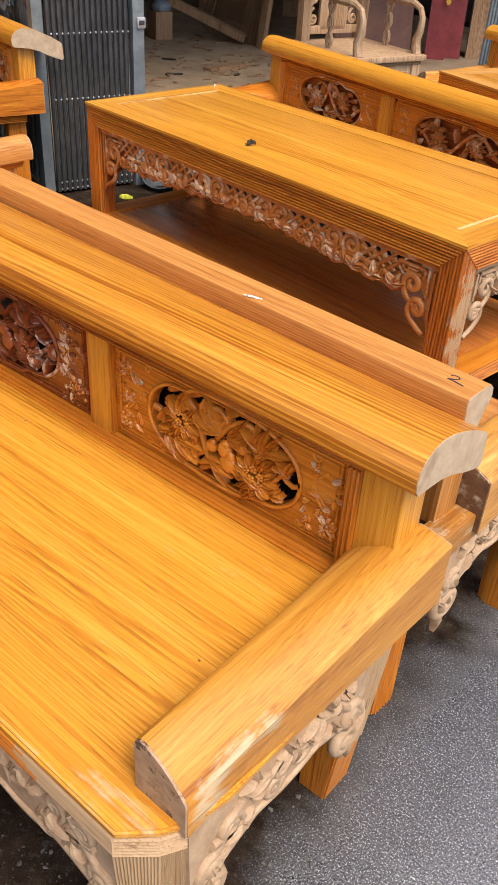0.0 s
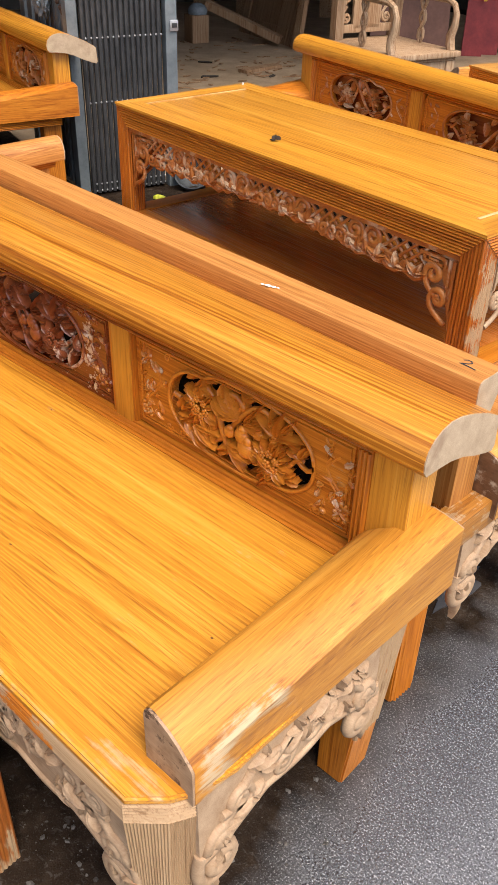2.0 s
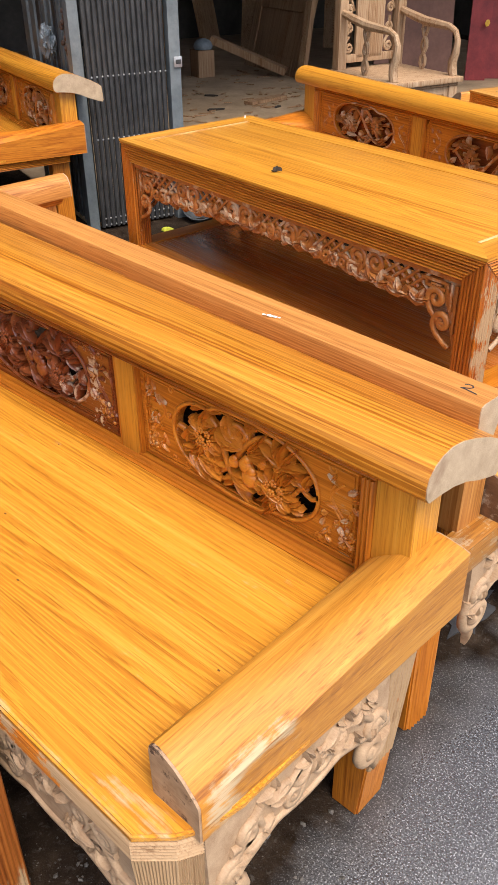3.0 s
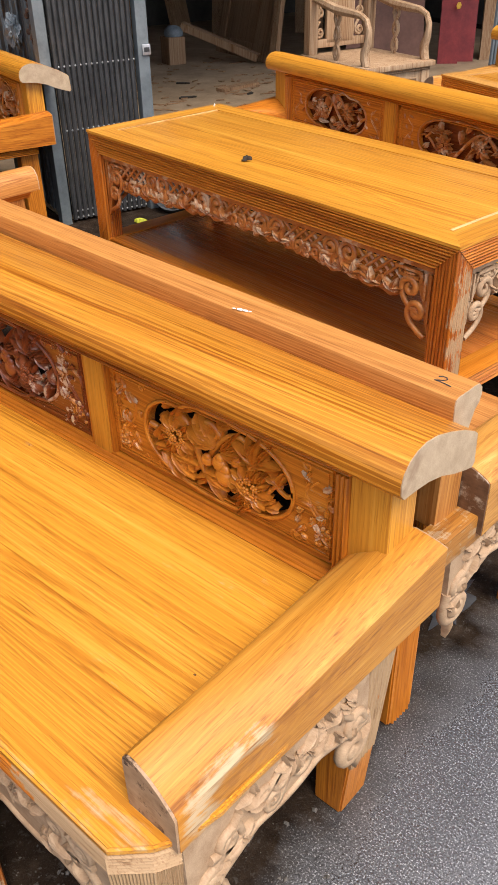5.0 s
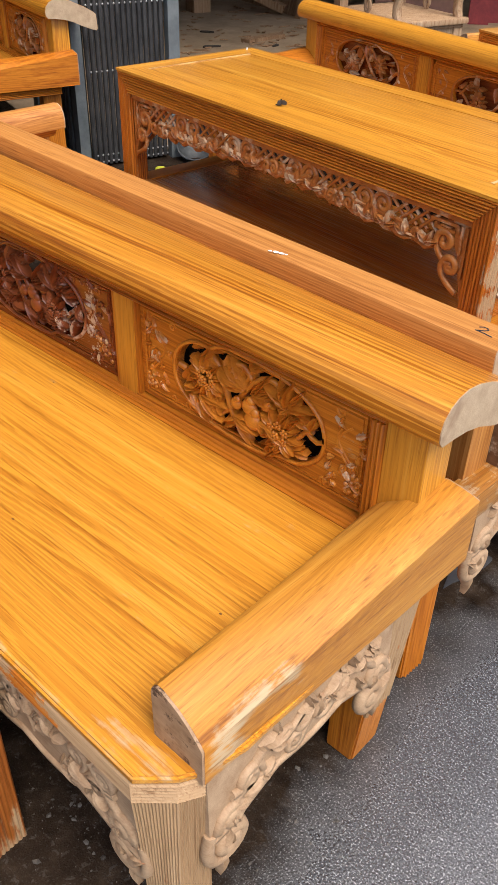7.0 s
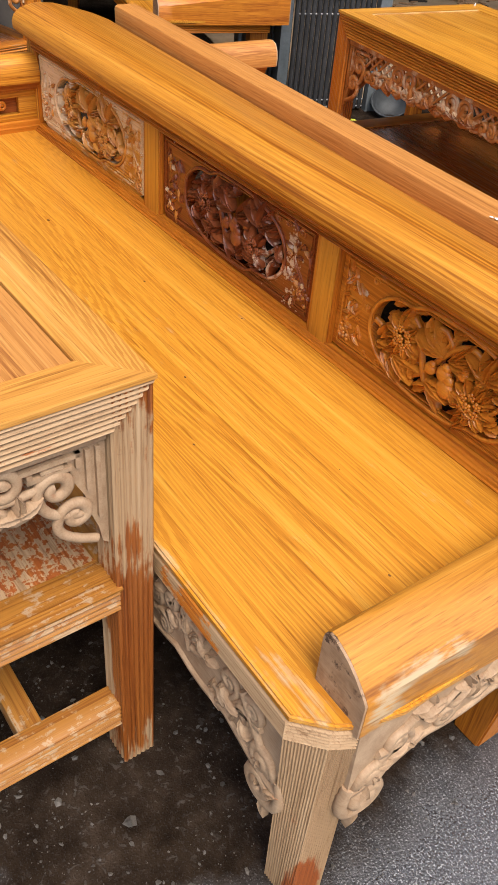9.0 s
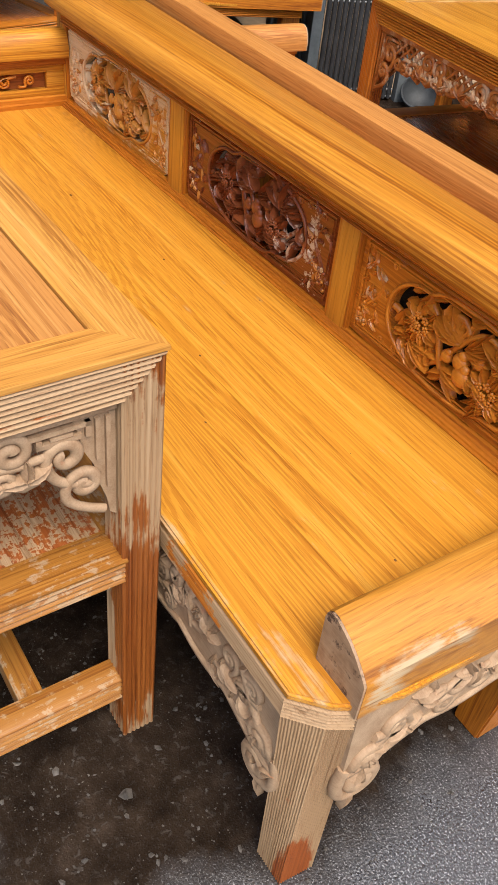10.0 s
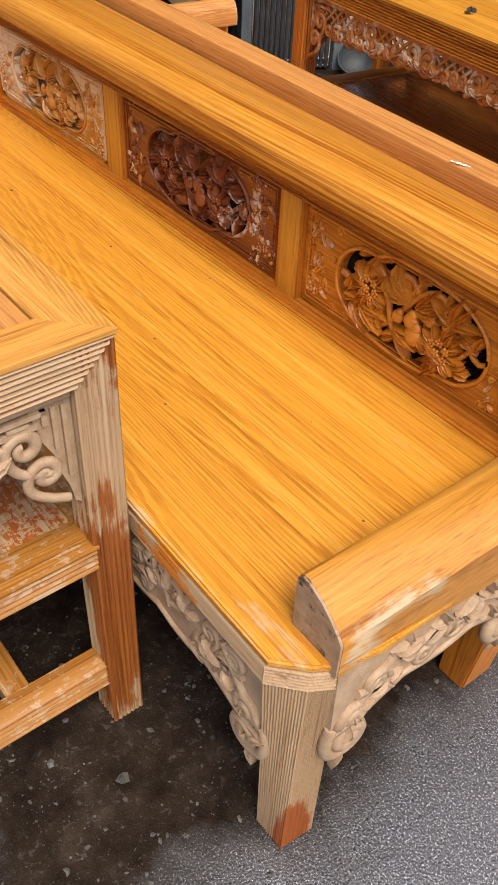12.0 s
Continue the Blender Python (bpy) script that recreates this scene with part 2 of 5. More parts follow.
for ax in "xyz":
    M["orange_" + ax] = wood("orange_wood_" + ax, ORANGE, ax, gloss=0.34, coat=0.16)
    M["amber_" + ax] = wood("amber_wood_" + ax, AMBER, ax)
    M["honey_" + ax] = wood("honey_wood_" + ax, HONEY, ax, gloss=0.38, wave=0.15, grain=0.9, rings=1.2, lines=0.7)
    M["arm_" + ax] = wood("rubbed_honey_wood_" + ax, ((0.33, 0.120, 0.012), (0.49, 0.208, 0.026), (0.59, 0.295, 0.052)), ax, gloss=0.38, wave=0.15, grain=0.75, rings=1.6, lines=0.6, worn=0.04, worn_scale=14.0, streaky=0.45, soft_edge=0.045,
                          spots=(((0.004, 0.11, 0.468), (0.022, 0.085, 0.020), 0.20), ((0.010, 0.06, 0.43), (0.014, 0.04, 0.05), 0.2), ((0.014, 0.17, 0.45), (0.012, 0.04, 0.03), 0.17)), worn_tones=((0.36, 0.245, 0.13), (0.45, 0.32, 0.18), (0.52, 0.39, 0.235)))
    M["dull_" + ax] = wood("dull_amber_wood_" + ax, ((0.35, 0.128, 0.026), (0.50, 0.215, 0.052), (0.58, 0.285, 0.085)), ax, gloss=0.45, coat=0.03)
    M["leg_" + ax] = wood("bare_leg_wood_" + ax, RUST, ax, worn=0.78, gloss=0.5, coat=0.0, worn_scale=4.5, streaky=0.3, soft_edge=0.02, spots=(((0.0, 0.012, 0.03), (0.034, 0.04, 0.11), -0.26),))
    M["rust_" + ax] = wood("rust_wood_" + ax, RUST, ax)
    M["raw_" + ax] = wood("raw_wood_" + ax, RAW, ax, gloss=0.7, coat=0.0)
    M["half_" + ax] = wood("half_stained_wood_" + ax, ((0.14, 0.040, 0.009), (0.27, 0.080, 0.014), (0.37, 0.130, 0.024)), ax, worn=0.52, gloss=0.42, coat=0.05, worn_scale=5.0, streaky=0.35, soft_edge=0.02, spots=(((0.0, 0.45, 0.20), (0.05, 0.12, 0.30), -0.10), ((-0.05, 0.45, 0.2), (0.03, 0.04, 0.14), 0.15)))
    M["mid_" + ax] = wood("partly_stained_wood_" + ax, ((0.20, 0.076, 0.012), (0.35, 0.148, 0.025), (0.45, 0.215, 0.044)), ax, worn=0.38, gloss=0.42, coat=0.05, worn_scale=45.0, streaky=0.4, soft_edge=0.02, worn_tones=RAW)
    M["chip_" + ax] = wood("chipped_amber_wood_" + ax, AMBER, ax, worn=0.22, gloss=0.38, coat=0.1)
    M["rubbed_" + ax] = wood("rubbed_red_amber_wood_" + ax, ((0.24, 0.058, 0.007), (0.42, 0.120, 0.012), (0.54, 0.185, 0.022)), ax, worn=0.20, gloss=0.36, coat=0.12, worn_scale=16.0, streaky=0.45, soft_edge=0.02, worn_tones=RAW, spots=(((0.0, 0.03, 0.45), (0.016, 0.05, 0.28), 0.16),))
    M["mostly_raw_" + ax] = wood("bare_wood_" + ax, RUST, ax, worn=0.78, gloss=0.5, coat=0.0)
M["rust_dark"] = wood("dark_red_brown_wood", ((0.13, 0.028, 0.009), (0.23, 0.055, 0.013), (0.32, 0.092, 0.022)), "x", gloss=0.25, coat=0.3, worn=0.05, worn_scale=75.0, streaky=0.15, soft_edge=0.02, worn_tones=((0.42, 0.30, 0.19), (0.56, 0.42, 0.29), (0.64, 0.5, 0.36)),
                    spots=(((-0.705, 0.466, 0.53), (0.035, 0.05, 0.10), 0.13), ((-0.80, 0.466, 0.47), (0.05, 0.05, 0.03), 0.07)))
M["crest_x"] = wood("streaked_crest_wood", ((0.42, 0.150, 0.013), (0.58, 0.240, 0.025), (0.69, 0.350, 0.055)), "x", gloss=0.32, coat=0.18, wave=0.04, rings=0.15, lines=1.3)
M["edge_x"] = wood("scraped_edge_wood", AMBER, "x", gloss=0.5, coat=0.0, worn=0.50, worn_scale=11.0, streaky=0.12, soft_edge=0.015, worn_tones=RAW, spots=(((-0.02, 0.0, 0.39), (0.14, 0.1, 0.1), 0.25), ((-1.0, 0.0, 0.39), (0.65, 0.1, 0.1), 0.07)))
M["edge_z"] = wood("scraped_leg_wood", AMBER, "z", gloss=0.55, coat=0.0, worn=0.93, worn_scale=12.0, streaky=0.3, soft_edge=0.02, worn_tones=RAW)
M["edge_y"] = wood("scraped_side_edge_wood", AMBER, "y", gloss=0.5, coat=0.0, worn=0.72, worn_scale=11.0, streaky=0.12, soft_edge=0.015, worn_tones=WARM)
M["seat_worn_x"] = wood("orange_seat_wood", ORANGE, "x", gloss=0.34, coat=0.16, worn=0.02, worn_scale=20.0, worn_tones=WARM, soft_edge=0.07, spots=(((-0.05, 0.005, 0.42), (0.10, 0.032, 0.03), 0.12), ((-0.24, -0.016, 0.42), (0.22, 0.010, 0.03), 0.11)), rings=0.8, lines=0.75)
M["cream_x"] = wood("cream_unstained_wood", ORANGE, "x", worn=0.40, gloss=0.5, coat=0.0, worn_scale=30.0, streaky=0.2, soft_edge=0.04, spots=(((-1.68, 0.466, 0.53), (0.14, 0.08, 0.12), 0.2), ((-1.225, 0.466, 0.53), (0.02, 0.08, 0.12), 0.2), ((-1.45, 0.466, 0.61), (0.3, 0.08, 0.02), 0.15)), worn_tones=((0.52, 0.34, 0.16), (0.66, 0.47, 0.25), (0.72, 0.55, 0.33)))
M["brown_x"] = wood("dark_brown_shelf_wood", BROWN, "x", gloss=0.2, coat=0.6)
M["pinkish_x"] = wood("dull_reddish_wood", PINKISH, "x", gloss=0.55, coat=0.0)
M["shelf_raw"] = wood("dusty_brown_wood", RUST, "x", worn=0.50, worn_scale=90, streaky=0.3, gloss=0.55, coat=0.0)
M["carve_orange"] = carved("carved_orange", (0.44, 0.125, 0.010), (0.68, 0.255, 0.026), (0.60, 0.40, 0.24), 0.06, gloss=0.3, scale=60.0, spots=(((-0.15, 0.46, 0.50), (0.05, 0.06, 0.07), 0.14), ((-0.54, 0.46, 0.57), (0.04, 0.06, 0.04), 0.16)))
M["carve_dark"] = carved("carved_dark", (0.14, 0.032, 0.011), (0.32, 0.088, 0.025), (0.58, 0.42, 0.29), 0.14, gloss=0.28, scale=70.0, spots=(((-0.765, 0.46, 0.49), (0.065, 0.06, 0.055), 0.15), ((-0.70, 0.46, 0.53), (0.03, 0.06, 0.08), 0.12)))
M["carve_pale"] = carved("carved_pale", (0.46, 0.17, 0.02), (0.62, 0.28, 0.05), (0.64, 0.46, 0.27), 0.26, scale=30.0, spots=(((-1.68, 0.46, 0.53), (0.14, 0.08, 0.12), 0.22), ((-1.23, 0.46, 0.53), (0.03, 0.08, 0.12), 0.14)))
M["carve_chalk"] = carved("carved_chalky", (0.40, 0.125, 0.014), (0.62, 0.25, 0.035), (0.56, 0.38, 0.21), 0.42, scale=40.0)
M["end_patchy"] = carved("patchy_dark_end", (0.10, 0.045, 0.02), (0.22, 0.115, 0.055), (0.48, 0.39, 0.28), 0.42, gloss=0.6, scale=45.0)
M["end_cracked"] = carved("cracked_end_wood", (0.24, 0.135, 0.070), (0.42, 0.275, 0.16), (0.07, 0.035, 0.02), 0.26, gloss=0.6, scale=110.0, spots=(((-0.05, 0.03, 0.485), (0.03, 0.02, 0.03), 0.07),))
M["carve_raw"] = carved("carved_raw", (0.30, 0.185, 0.10), (0.44, 0.30, 0.18), (0.34, 0.13, 0.055), 0.14, gloss=0.7)
# pale patches: bare wood, and in part painted highlights of the relief
M["carve_rust"] = carved("carved_rust", (0.30, 0.090, 0.018), (0.50, 0.19, 0.04), (0.56, 0.38, 0.22), 0.40)
M["end_pale"] = carved("pale_end_grain", (0.36, 0.255, 0.155), (0.49, 0.365, 0.235), (0.30, 0.20, 0.12), 0.3, gloss=0.6, scale=22.0)
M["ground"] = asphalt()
M["earth"] = plain("dusty_concrete", (0.26, 0.175, 0.10), (0.44, 0.315, 0.195), 0.9, 5)
M["steel_dark"] = plain("dark_painted_steel", (0.028, 0.028, 0.029), (0.072, 0.071, 0.070), 0.5, 9, 0.2)
M["steel_grey"] = plain("grey_painted_steel", (0.085, 0.10, 0.105), (0.17, 0.19, 0.195), 0.55, 8, 0.1)
M["rivet"] = plain("worn_rivet_steel", (0.30, 0.30, 0.30), (0.5, 0.5, 0.5), 0.4, 20, 0.6)
M["plaster"] = plain("dark_plaster", (0.05, 0.042, 0.036), (0.11, 0.095, 0.08), 0.9, 3)
M["old_wood"] = wood("old_grey_brown_wood", ((0.22, 0.125, 0.06), (0.36, 0.22, 0.12), (0.46, 0.31, 0.18)), "z", gloss=0.75, coat=0.0)
M["bare_z"] = wood("sanded_bare_wood", ((0.30, 0.185, 0.10), (0.42, 0.28, 0.165), (0.52, 0.37, 0.235)), "z", gloss=0.65, coat=0.0)
M["red_cloth"] = plain("red_lacquer", (0.16, 0.010, 0.012), (0.30, 0.030, 0.028), 0.5, 8)
M["gold"] = plain("gold_paint", (0.5, 0.26, 0.02), (0.7, 0.42, 0.05), 0.45, 20)
M["water"] = plain("standing_water", (0.045, 0.046, 0.05), (0.075, 0.077, 0.08), 0.06, 6, bump=0.02)
M["white"] = plain("white_filler", (0.7, 0.7, 0.68), (0.82, 0.82, 0.8), 0.7, 30)
M["black"] = plain("black_marker", (0.015, 0.015, 0.02), (0.03, 0.03, 0.04), 0.6, 30)
M["blue_cloth"] = plain("pale_blue_plastic", (0.11, 0.14, 0.16), (0.24, 0.27, 0.29), 0.6, 20)
M["dull_plastic"] = plain("dusty_grey_plastic", (0.03, 0.033, 0.036), (0.07, 0.077, 0.08), 0.6, 20)
M["leaf_green"] = plain("yellow_green_scrap", (0.35, 0.36, 0.02), (0.6, 0.6, 0.05), 0.5, 30)
M["maroon"] = plain("dull_maroon_paint", (0.11, 0.045, 0.028), (0.20, 0.09, 0.058), 0.65, 4)
M["bark"] = plain("dark_bark", (0.018, 0.012, 0.008), (0.05, 0.036, 0.025), 0.8, 30)
M["rust_iron"] = plain("rusty_iron", (0.045, 0.026, 0.018), (0.15, 0.085, 0.055), 0.8, 40)
M["knot"] = plain("knot_wood", (0.10, 0.04, 0.012), (0.22, 0.09, 0.02), 0.6, 200)
M["stone"] = plain("grey_grit", (0.035, 0.029, 0.023), (0.13, 0.113, 0.094), 0.7, 60)
M["pale_inlay"] = wood("pale_inlay_wood", ((0.55, 0.36, 0.15), (0.66, 0.46, 0.22), (0.74, 0.55, 0.3)), "y", gloss=0.4, coat=0.1)


# ---------- mesh kit ----------
FLIP = [Matrix.Identity(4)]


def finish(bm):
    """A mesh from a bmesh, mirrored where the piece is built as a mirror image."""
    f = FLIP[0]
    bm.transform(f)
    bmesh.ops.recalc_face_normals(bm, faces=bm.faces)
    me = bpy.data.meshes.new("mesh")
    bm.to_mesh(me)
    bm.free()
    return me


def part(name, bm, material, parent=None, label="", smooth=True):
    me = finish(bm) if isinstance(bm, bmesh.types.BMesh) else bm
    if not me.materials:
        me.materials.append(material)
        if smooth:
            me.shade_smooth()
            me.set_sharp_from_angle(angle=radians(72 if material.name.startswith("carved") else 38))
    ob = new(name, me)
    ob.parent = parent
    return tagged(ob, label)


def thing(name, m, label, category, group="", kind=""):
    ob = new(name)
    ob.empty_display_size = 0.1
    ob.matrix_world = m
    return tagged(ob, label, category, group, kind)


def box(bm, x0, x1, y0, y1, z0, z1, bevel=0.003):
    vs = bmesh.ops.create_cube(bm, size=1, matrix=Matrix.LocRotScale(((x0 + x1) / 2, (y0 + y1) / 2, (z0 + z1) / 2), None, (abs(x1 - x0), abs(y1 - y0), abs(z1 - z0))))["verts"]
    if bevel:
        es = {e for v in vs for e in v.link_edges}
        bmesh.ops.bevel(bm, geom=list(es), offset=bevel, segments=2, profile=0.6, affect="EDGES")
    return bm


def B():
    return bmesh.new()


def prism(bm, outline, at0, at1):
    """Join two outlines of as many points, lifted by at0 and at1 (functions from 2D to 3D)."""
    a = [bm.verts.new(at0(*p)) for p in outline]
    b = [bm.verts.new(at1(*p)) for p in outline]
    n = len(outline)
    for i in range(n):
        bm.faces.new((a[i], a[(i + 1) % n], b[(i + 1) % n], b[i]))
    bm.faces.new(a)
    bm.faces.new(b[::-1])
    return bm


def along_x(bm, outline, x0, x1):
    return prism(bm, outline, lambda p, q: (x0, p, q), lambda p, q: (x1, p, q))


def along_y(bm, outline, y0, y1):
    return prism(bm, outline, lambda p, q: (p, y0, q), lambda p, q: (p, y1, q))


def along_z(bm, outline, z0, z1):
    return prism(bm, outline, lambda p, q: (p, q, z0), lambda p, q: (p, q, z1))


def reeds(lo, hi, n, face, back, depth=0.0050):
    """Outline of a bar whose face is cut into n rounded reeds: points (across, up)."""
    pts = [(back, lo)]
    step = (hi - lo) / n
    out = -1 if face < back else 1
    for i in range(n):
        for k in range(5):
            s = k / 4
            pts.append((face - out * depth * (1 - math.sin(math.pi * (0.06 + 0.88 * s))), lo + step * (i + 0.04 + 0.92 * s)))
    pts.append((back, hi))
    return pts


def tube(bm, pts, radius, seg=6, flat=1.0, normal=Vector((0, -1, 0))):
    """A sweep along points in a plane; radius may be a function of 0..1; flat squeezes it along the plane's normal."""
    rings = []
    n = len(pts)
    for i, p in enumerate(pts):
        p = Vector(p)
        d = (Vector(pts[min(i + 1, n - 1)]) - Vector(pts[max(i - 1, 0)])).normalized()
        side = d.cross(normal)
        side = side.normalized() if side.length > 1e-6 else Vector((1, 0, 0))
        up = side.cross(d).normalized()
        r = radius(i / (n - 1)) if callable(radius) else radius
        rings.append([bm.verts.new(p + side * math.cos(2 * math.pi * k / seg) * r + up * math.sin(2 * math.pi * k / seg) * r * flat) for k in range(seg)])
    for a, b in zip(rings, rings[1:]):
        for k in range(seg):
            bm.faces.new((a[k], a[(k + 1) % seg], b[(k + 1) % seg], b[k]))
    bm.faces.new(rings[0][::-1])
    bm.faces.new(rings[-1])
    return bm


def spiral(cx, cz, r, turns, start, hand=1, y=0.0, tail=None, steps=22):
    """Points of a volute in the x-z plane that winds out from its eye, with an optional tail point."""
    pts = []
    for i in range(steps):
        s = i / (steps - 1)
        a = start + hand * turns * 2 * math.pi * s
        rr = r * (0.18 + 0.82 * s)
        pts.append((cx + rr * math.cos(a), y, cz + rr * math.sin(a)))
    if tail:
        p = Vector(pts[-1])
        d = (Vector(pts[-1]) - Vector(pts[-2])).normalized()
        t = Vector((tail[0], y, tail[1]))
        c = p + d * (t - p).length * 0.5
        for i in range(1, 7):
            s = i / 6
            pts.append(tuple(p * (1 - s) ** 2 + c * 2 * s * (1 - s) + t * s * s))
    return pts


def leaf(bm, base, ang, length, width, lift=0.006, curl=0.4, y=0.0, petal=False):
    """A ribbed and arched leaf lying on the x-z plane, its face towards -y: pointed with a toothed edge, or a rounded petal."""
    rows = []
    n = 7 if petal else 9
    for i in range(n):
        s = i / (n - 1)
        if petal:
            w = width * 0.5 * math.sin(math.pi * (0.10 + 0.78 * s ** 1.25))
        else:
            w = width * 0.5 * math.sin(math.pi * min(1, 0.12 + 0.88 * s) ** 0.75) * (1 - 0.26 * (i % 2))
        a = ang + curl * s
        cx = base[0] + math.cos(ang + curl * s * 0.5) * length * s
        cz = base[1] + math.sin(ang + curl * s * 0.5) * length * s
        nx, nz = -math.sin(a), math.cos(a)
        h = lift * (0.35 + math.sin(math.pi * (0.15 + 0.75 * s)))
        mid = 0.7 if petal else 0.45
        rows.append([bm.verts.new((cx + nx * w * q, y - h * k, cz + nz * w * q)) for q, k in ((-1, 0.15), (-0.55, 1.0), (0, mid), (0.55, 1.0), (1, 0.15))])
    for a, b in zip(rows, rows[1:]):
        for k in range(4):
            bm.faces.new((a[k], a[k + 1], b[k + 1], b[k]))
    # a short skirt gives the leaf its thickness
    ring = [r[0] for r in rows] + [rows[-1][2]] + [r[4] for r in reversed(rows)]
    low = [bm.verts.new((v.co.x, y + 0.004, v.co.z)) for v in ring]
    for i in range(len(ring) - 1):
        bm.faces.new((ring[i], ring[i + 1], low[i + 1], low[i]))
    return bm


def ball(bm, x, y, z, r, flat=0.7, u=8, v=5):
    bmesh.ops.create_uvsphere(bm, u_segments=u, v_segments=v, radius=1, matrix=Matrix.LocRotScale((x, y, z), Euler((radians(90), 0, 0)), (r, r, r * flat)))
    return bm


def flower(bm, x, z, r, petals, y=0.0, spin=0.0):
    """A ring of pointed leaves round a domed cluster of small five-petalled blossoms."""
    for i in range(petals + 3):
        a = spin + 2 * math.pi * i / (petals + 3)
        leaf(bm, (x + math.cos(a) * r * 0.42, z + math.sin(a) * r * 0.42), a + 0.15 * math.sin(i * 2.3), r * 0.74, r * 0.36, 0.008, 0.25 * math.sin(i * 1.7), y - 0.001)
    heads = [(0.0, 0.0)] + [(0.44 * math.cos(spin + 1.047 * i), 0.44 * math.sin(spin + 1.047 * i)) for i in range(6)]
    for k, (hx, hz) in enumerate(heads):
        bx, bz, by = x + hx * r, z + hz * r, y - (0.013 if k == 0 else 0.009)
        for i in range(5):
            a = spin * 2 + k + 1.2566 * i
            ball(bm, bx + math.cos(a) * r * 0.135, by, bz + math.sin(a) * r * 0.135, r * 0.10, 0.7, 6, 4)
        ball(bm, bx, by - 0.002, bz, r * 0.075, 0.7, 6, 4)
    return bm


def lobed(a, rx, rz):
    """An oval with a notch above and one below, at opposite ends."""
    a = a % (2 * math.pi)
    k = 1 - 0.10 * math.exp(-((a - 2.05) / 0.15) ** 2) - 0.10 * math.exp(-((a - 5.19) / 0.15) ** 2)
    p = 0.86
    c, q = math.cos(a), math.sin(a)
    return rx * math.copysign(abs(c) ** p, c) * k, rz * math.copysign(abs(q) ** p, q) * k


# ---------- carved work ----------
def carved_panel(parent, x0, x1, z0, z1, y, plate_mat, relief_mat, seed, rich=True):
    """A pierced panel: plate with a lobed opening, beaded rim, flowers, leaves and vines, sprigs at both ends."""
    rnd = random.Random(seed)
    cx, cz, w, h = (x0 + x1) / 2, (z0 + z1) / 2, x1 - x0, z1 - z0
    rx, rz = w * 0.32, h * 0.425
    bm = B()
    n = 72
    rings = [[], [], [], []]
    for i in range(n):
        a = 2 * math.pi * i / n
        px, pz = lobed(a, rx, rz)
        c, s = math.cos(a), math.sin(a)
        k = min((w / 2) / max(abs(c), 1e-6), (h / 2) / max(abs(s), 1e-6))
        ox, oz = c * k, s * k
        rings[0].append(bm.verts.new((cx + ox, y, cz + oz)))
        rings[1].append(bm.verts.new((cx + px, y, cz + pz)))
        rings[2].append(bm.verts.new((cx + px, y + 0.016, cz + pz)))
        rings[3].append(bm.verts.new((cx + ox, y + 0.016, cz + oz)))
    for a, b in ((0, 1), (1, 2), (2, 3)):
        for i in range(n):
            j = (i + 1) % n
            bm.faces.new((rings[a][i], rings[a][j], rings[b][j], rings[b][i]))
    plate = part("carved_panel", bm, plate_mat, parent, "pierced panel with carved flowers and leaves")
    # raised beads round the plate
    for e, t in ((0.012, 0.0034), (0.019, 0.0018)):
        loop = [(x0 + e, y, z0 + e), (cx, y, z0 + e), (x1 - e, y, z0 + e), (x1 - e, y, cz), (x1 - e, y, z1 - e), (cx, y, z1 - e), (x0 + e, y, z1 - e), (x0 + e, y, cz)]
        bm = B()
        tube(bm, loop + loop[:2], t, 5)
        part("bead", bm, plate_mat, plate)
    bm = B()
    rim = [(cx + lobed(2 * math.pi * i / n, rx * 1.03, rz * 1.04)[0], y - 0.001, cz + lobed(2 * math.pi * i / n, rx * 1.03, rz * 1.04)[1]) for i in range(n)]
    tube(bm, rim + rim[:2], 0.0036, 6)
    part("rim", bm, relief_mat, plate)
    # vines that span the opening
    for j in range(3 if rich else 2):
        ph = rnd.uniform(0, 6.28)
        pts = []
        for i in range(26):
            s = i / 25
            xx = cx + (s - 0.5) * 2.06 * rx * (0.96 - 0.12 * j)
            lim = rz * math.sqrt(max(0.02, 1 - (2 * s - 1) ** 2))
            pts.append((xx, y + 0.006 + 0.003 * math.sin(9 * s + j), cz + lim * 0.78 * math.sin(ph + s * (7.5 + 2 * j))))
        bm = B()
        tube(bm, pts, lambda s: 0.0062 - 0.002 * s, 7)
        part("vine", bm, relief_mat, plate)
    # flowers
    spots = [(-0.52, 0.14, 0.36), (0.48, -0.24, 0.38)] if rich else [(-0.45, 0.1, 0.32), (0.4, -0.05, 0.32)]
    for fx, fz, fr in spots:
        bm = B()
        flower(bm, cx + fx * rx, cz + (fz + rnd.uniform(-0.08, 0.08)) * rz, fr * rz * 1.25, rnd.choice((7, 8, 9)), y + 0.001, rnd.uniform(0, 1))
        part("flower", bm, relief_mat, plate)
    # long fronds in fans, and gourds between them
    if rich:
        for fx, fz, a0, a1, count in ((0.02, 0.30, 2.2, 3.3, 6), (0.10, 0.25, 0.9, -0.2, 5), (-0.12, -0.45, -0.9, 0.2, 5), (0.55, 0.35, 2.6, 0.4, 5), (0.60, -0.5, 2.6, 3.7, 4), (-0.62, -0.40, 0.6, -0.5, 4)):
            for i in range(count):
                a = a0 + (a1 - a0) * i / (count - 1)
                bm = B()
                leaf(bm, (cx + fx * rx, cz + fz * rz), a, rz * rnd.uniform(0.62, 0.85), rz * 0.20, rnd.uniform(0.008, 0.013), rnd.uniform(-0.5, 0.5), y + 0.003)
                part("frond", bm, relief_mat, plate)
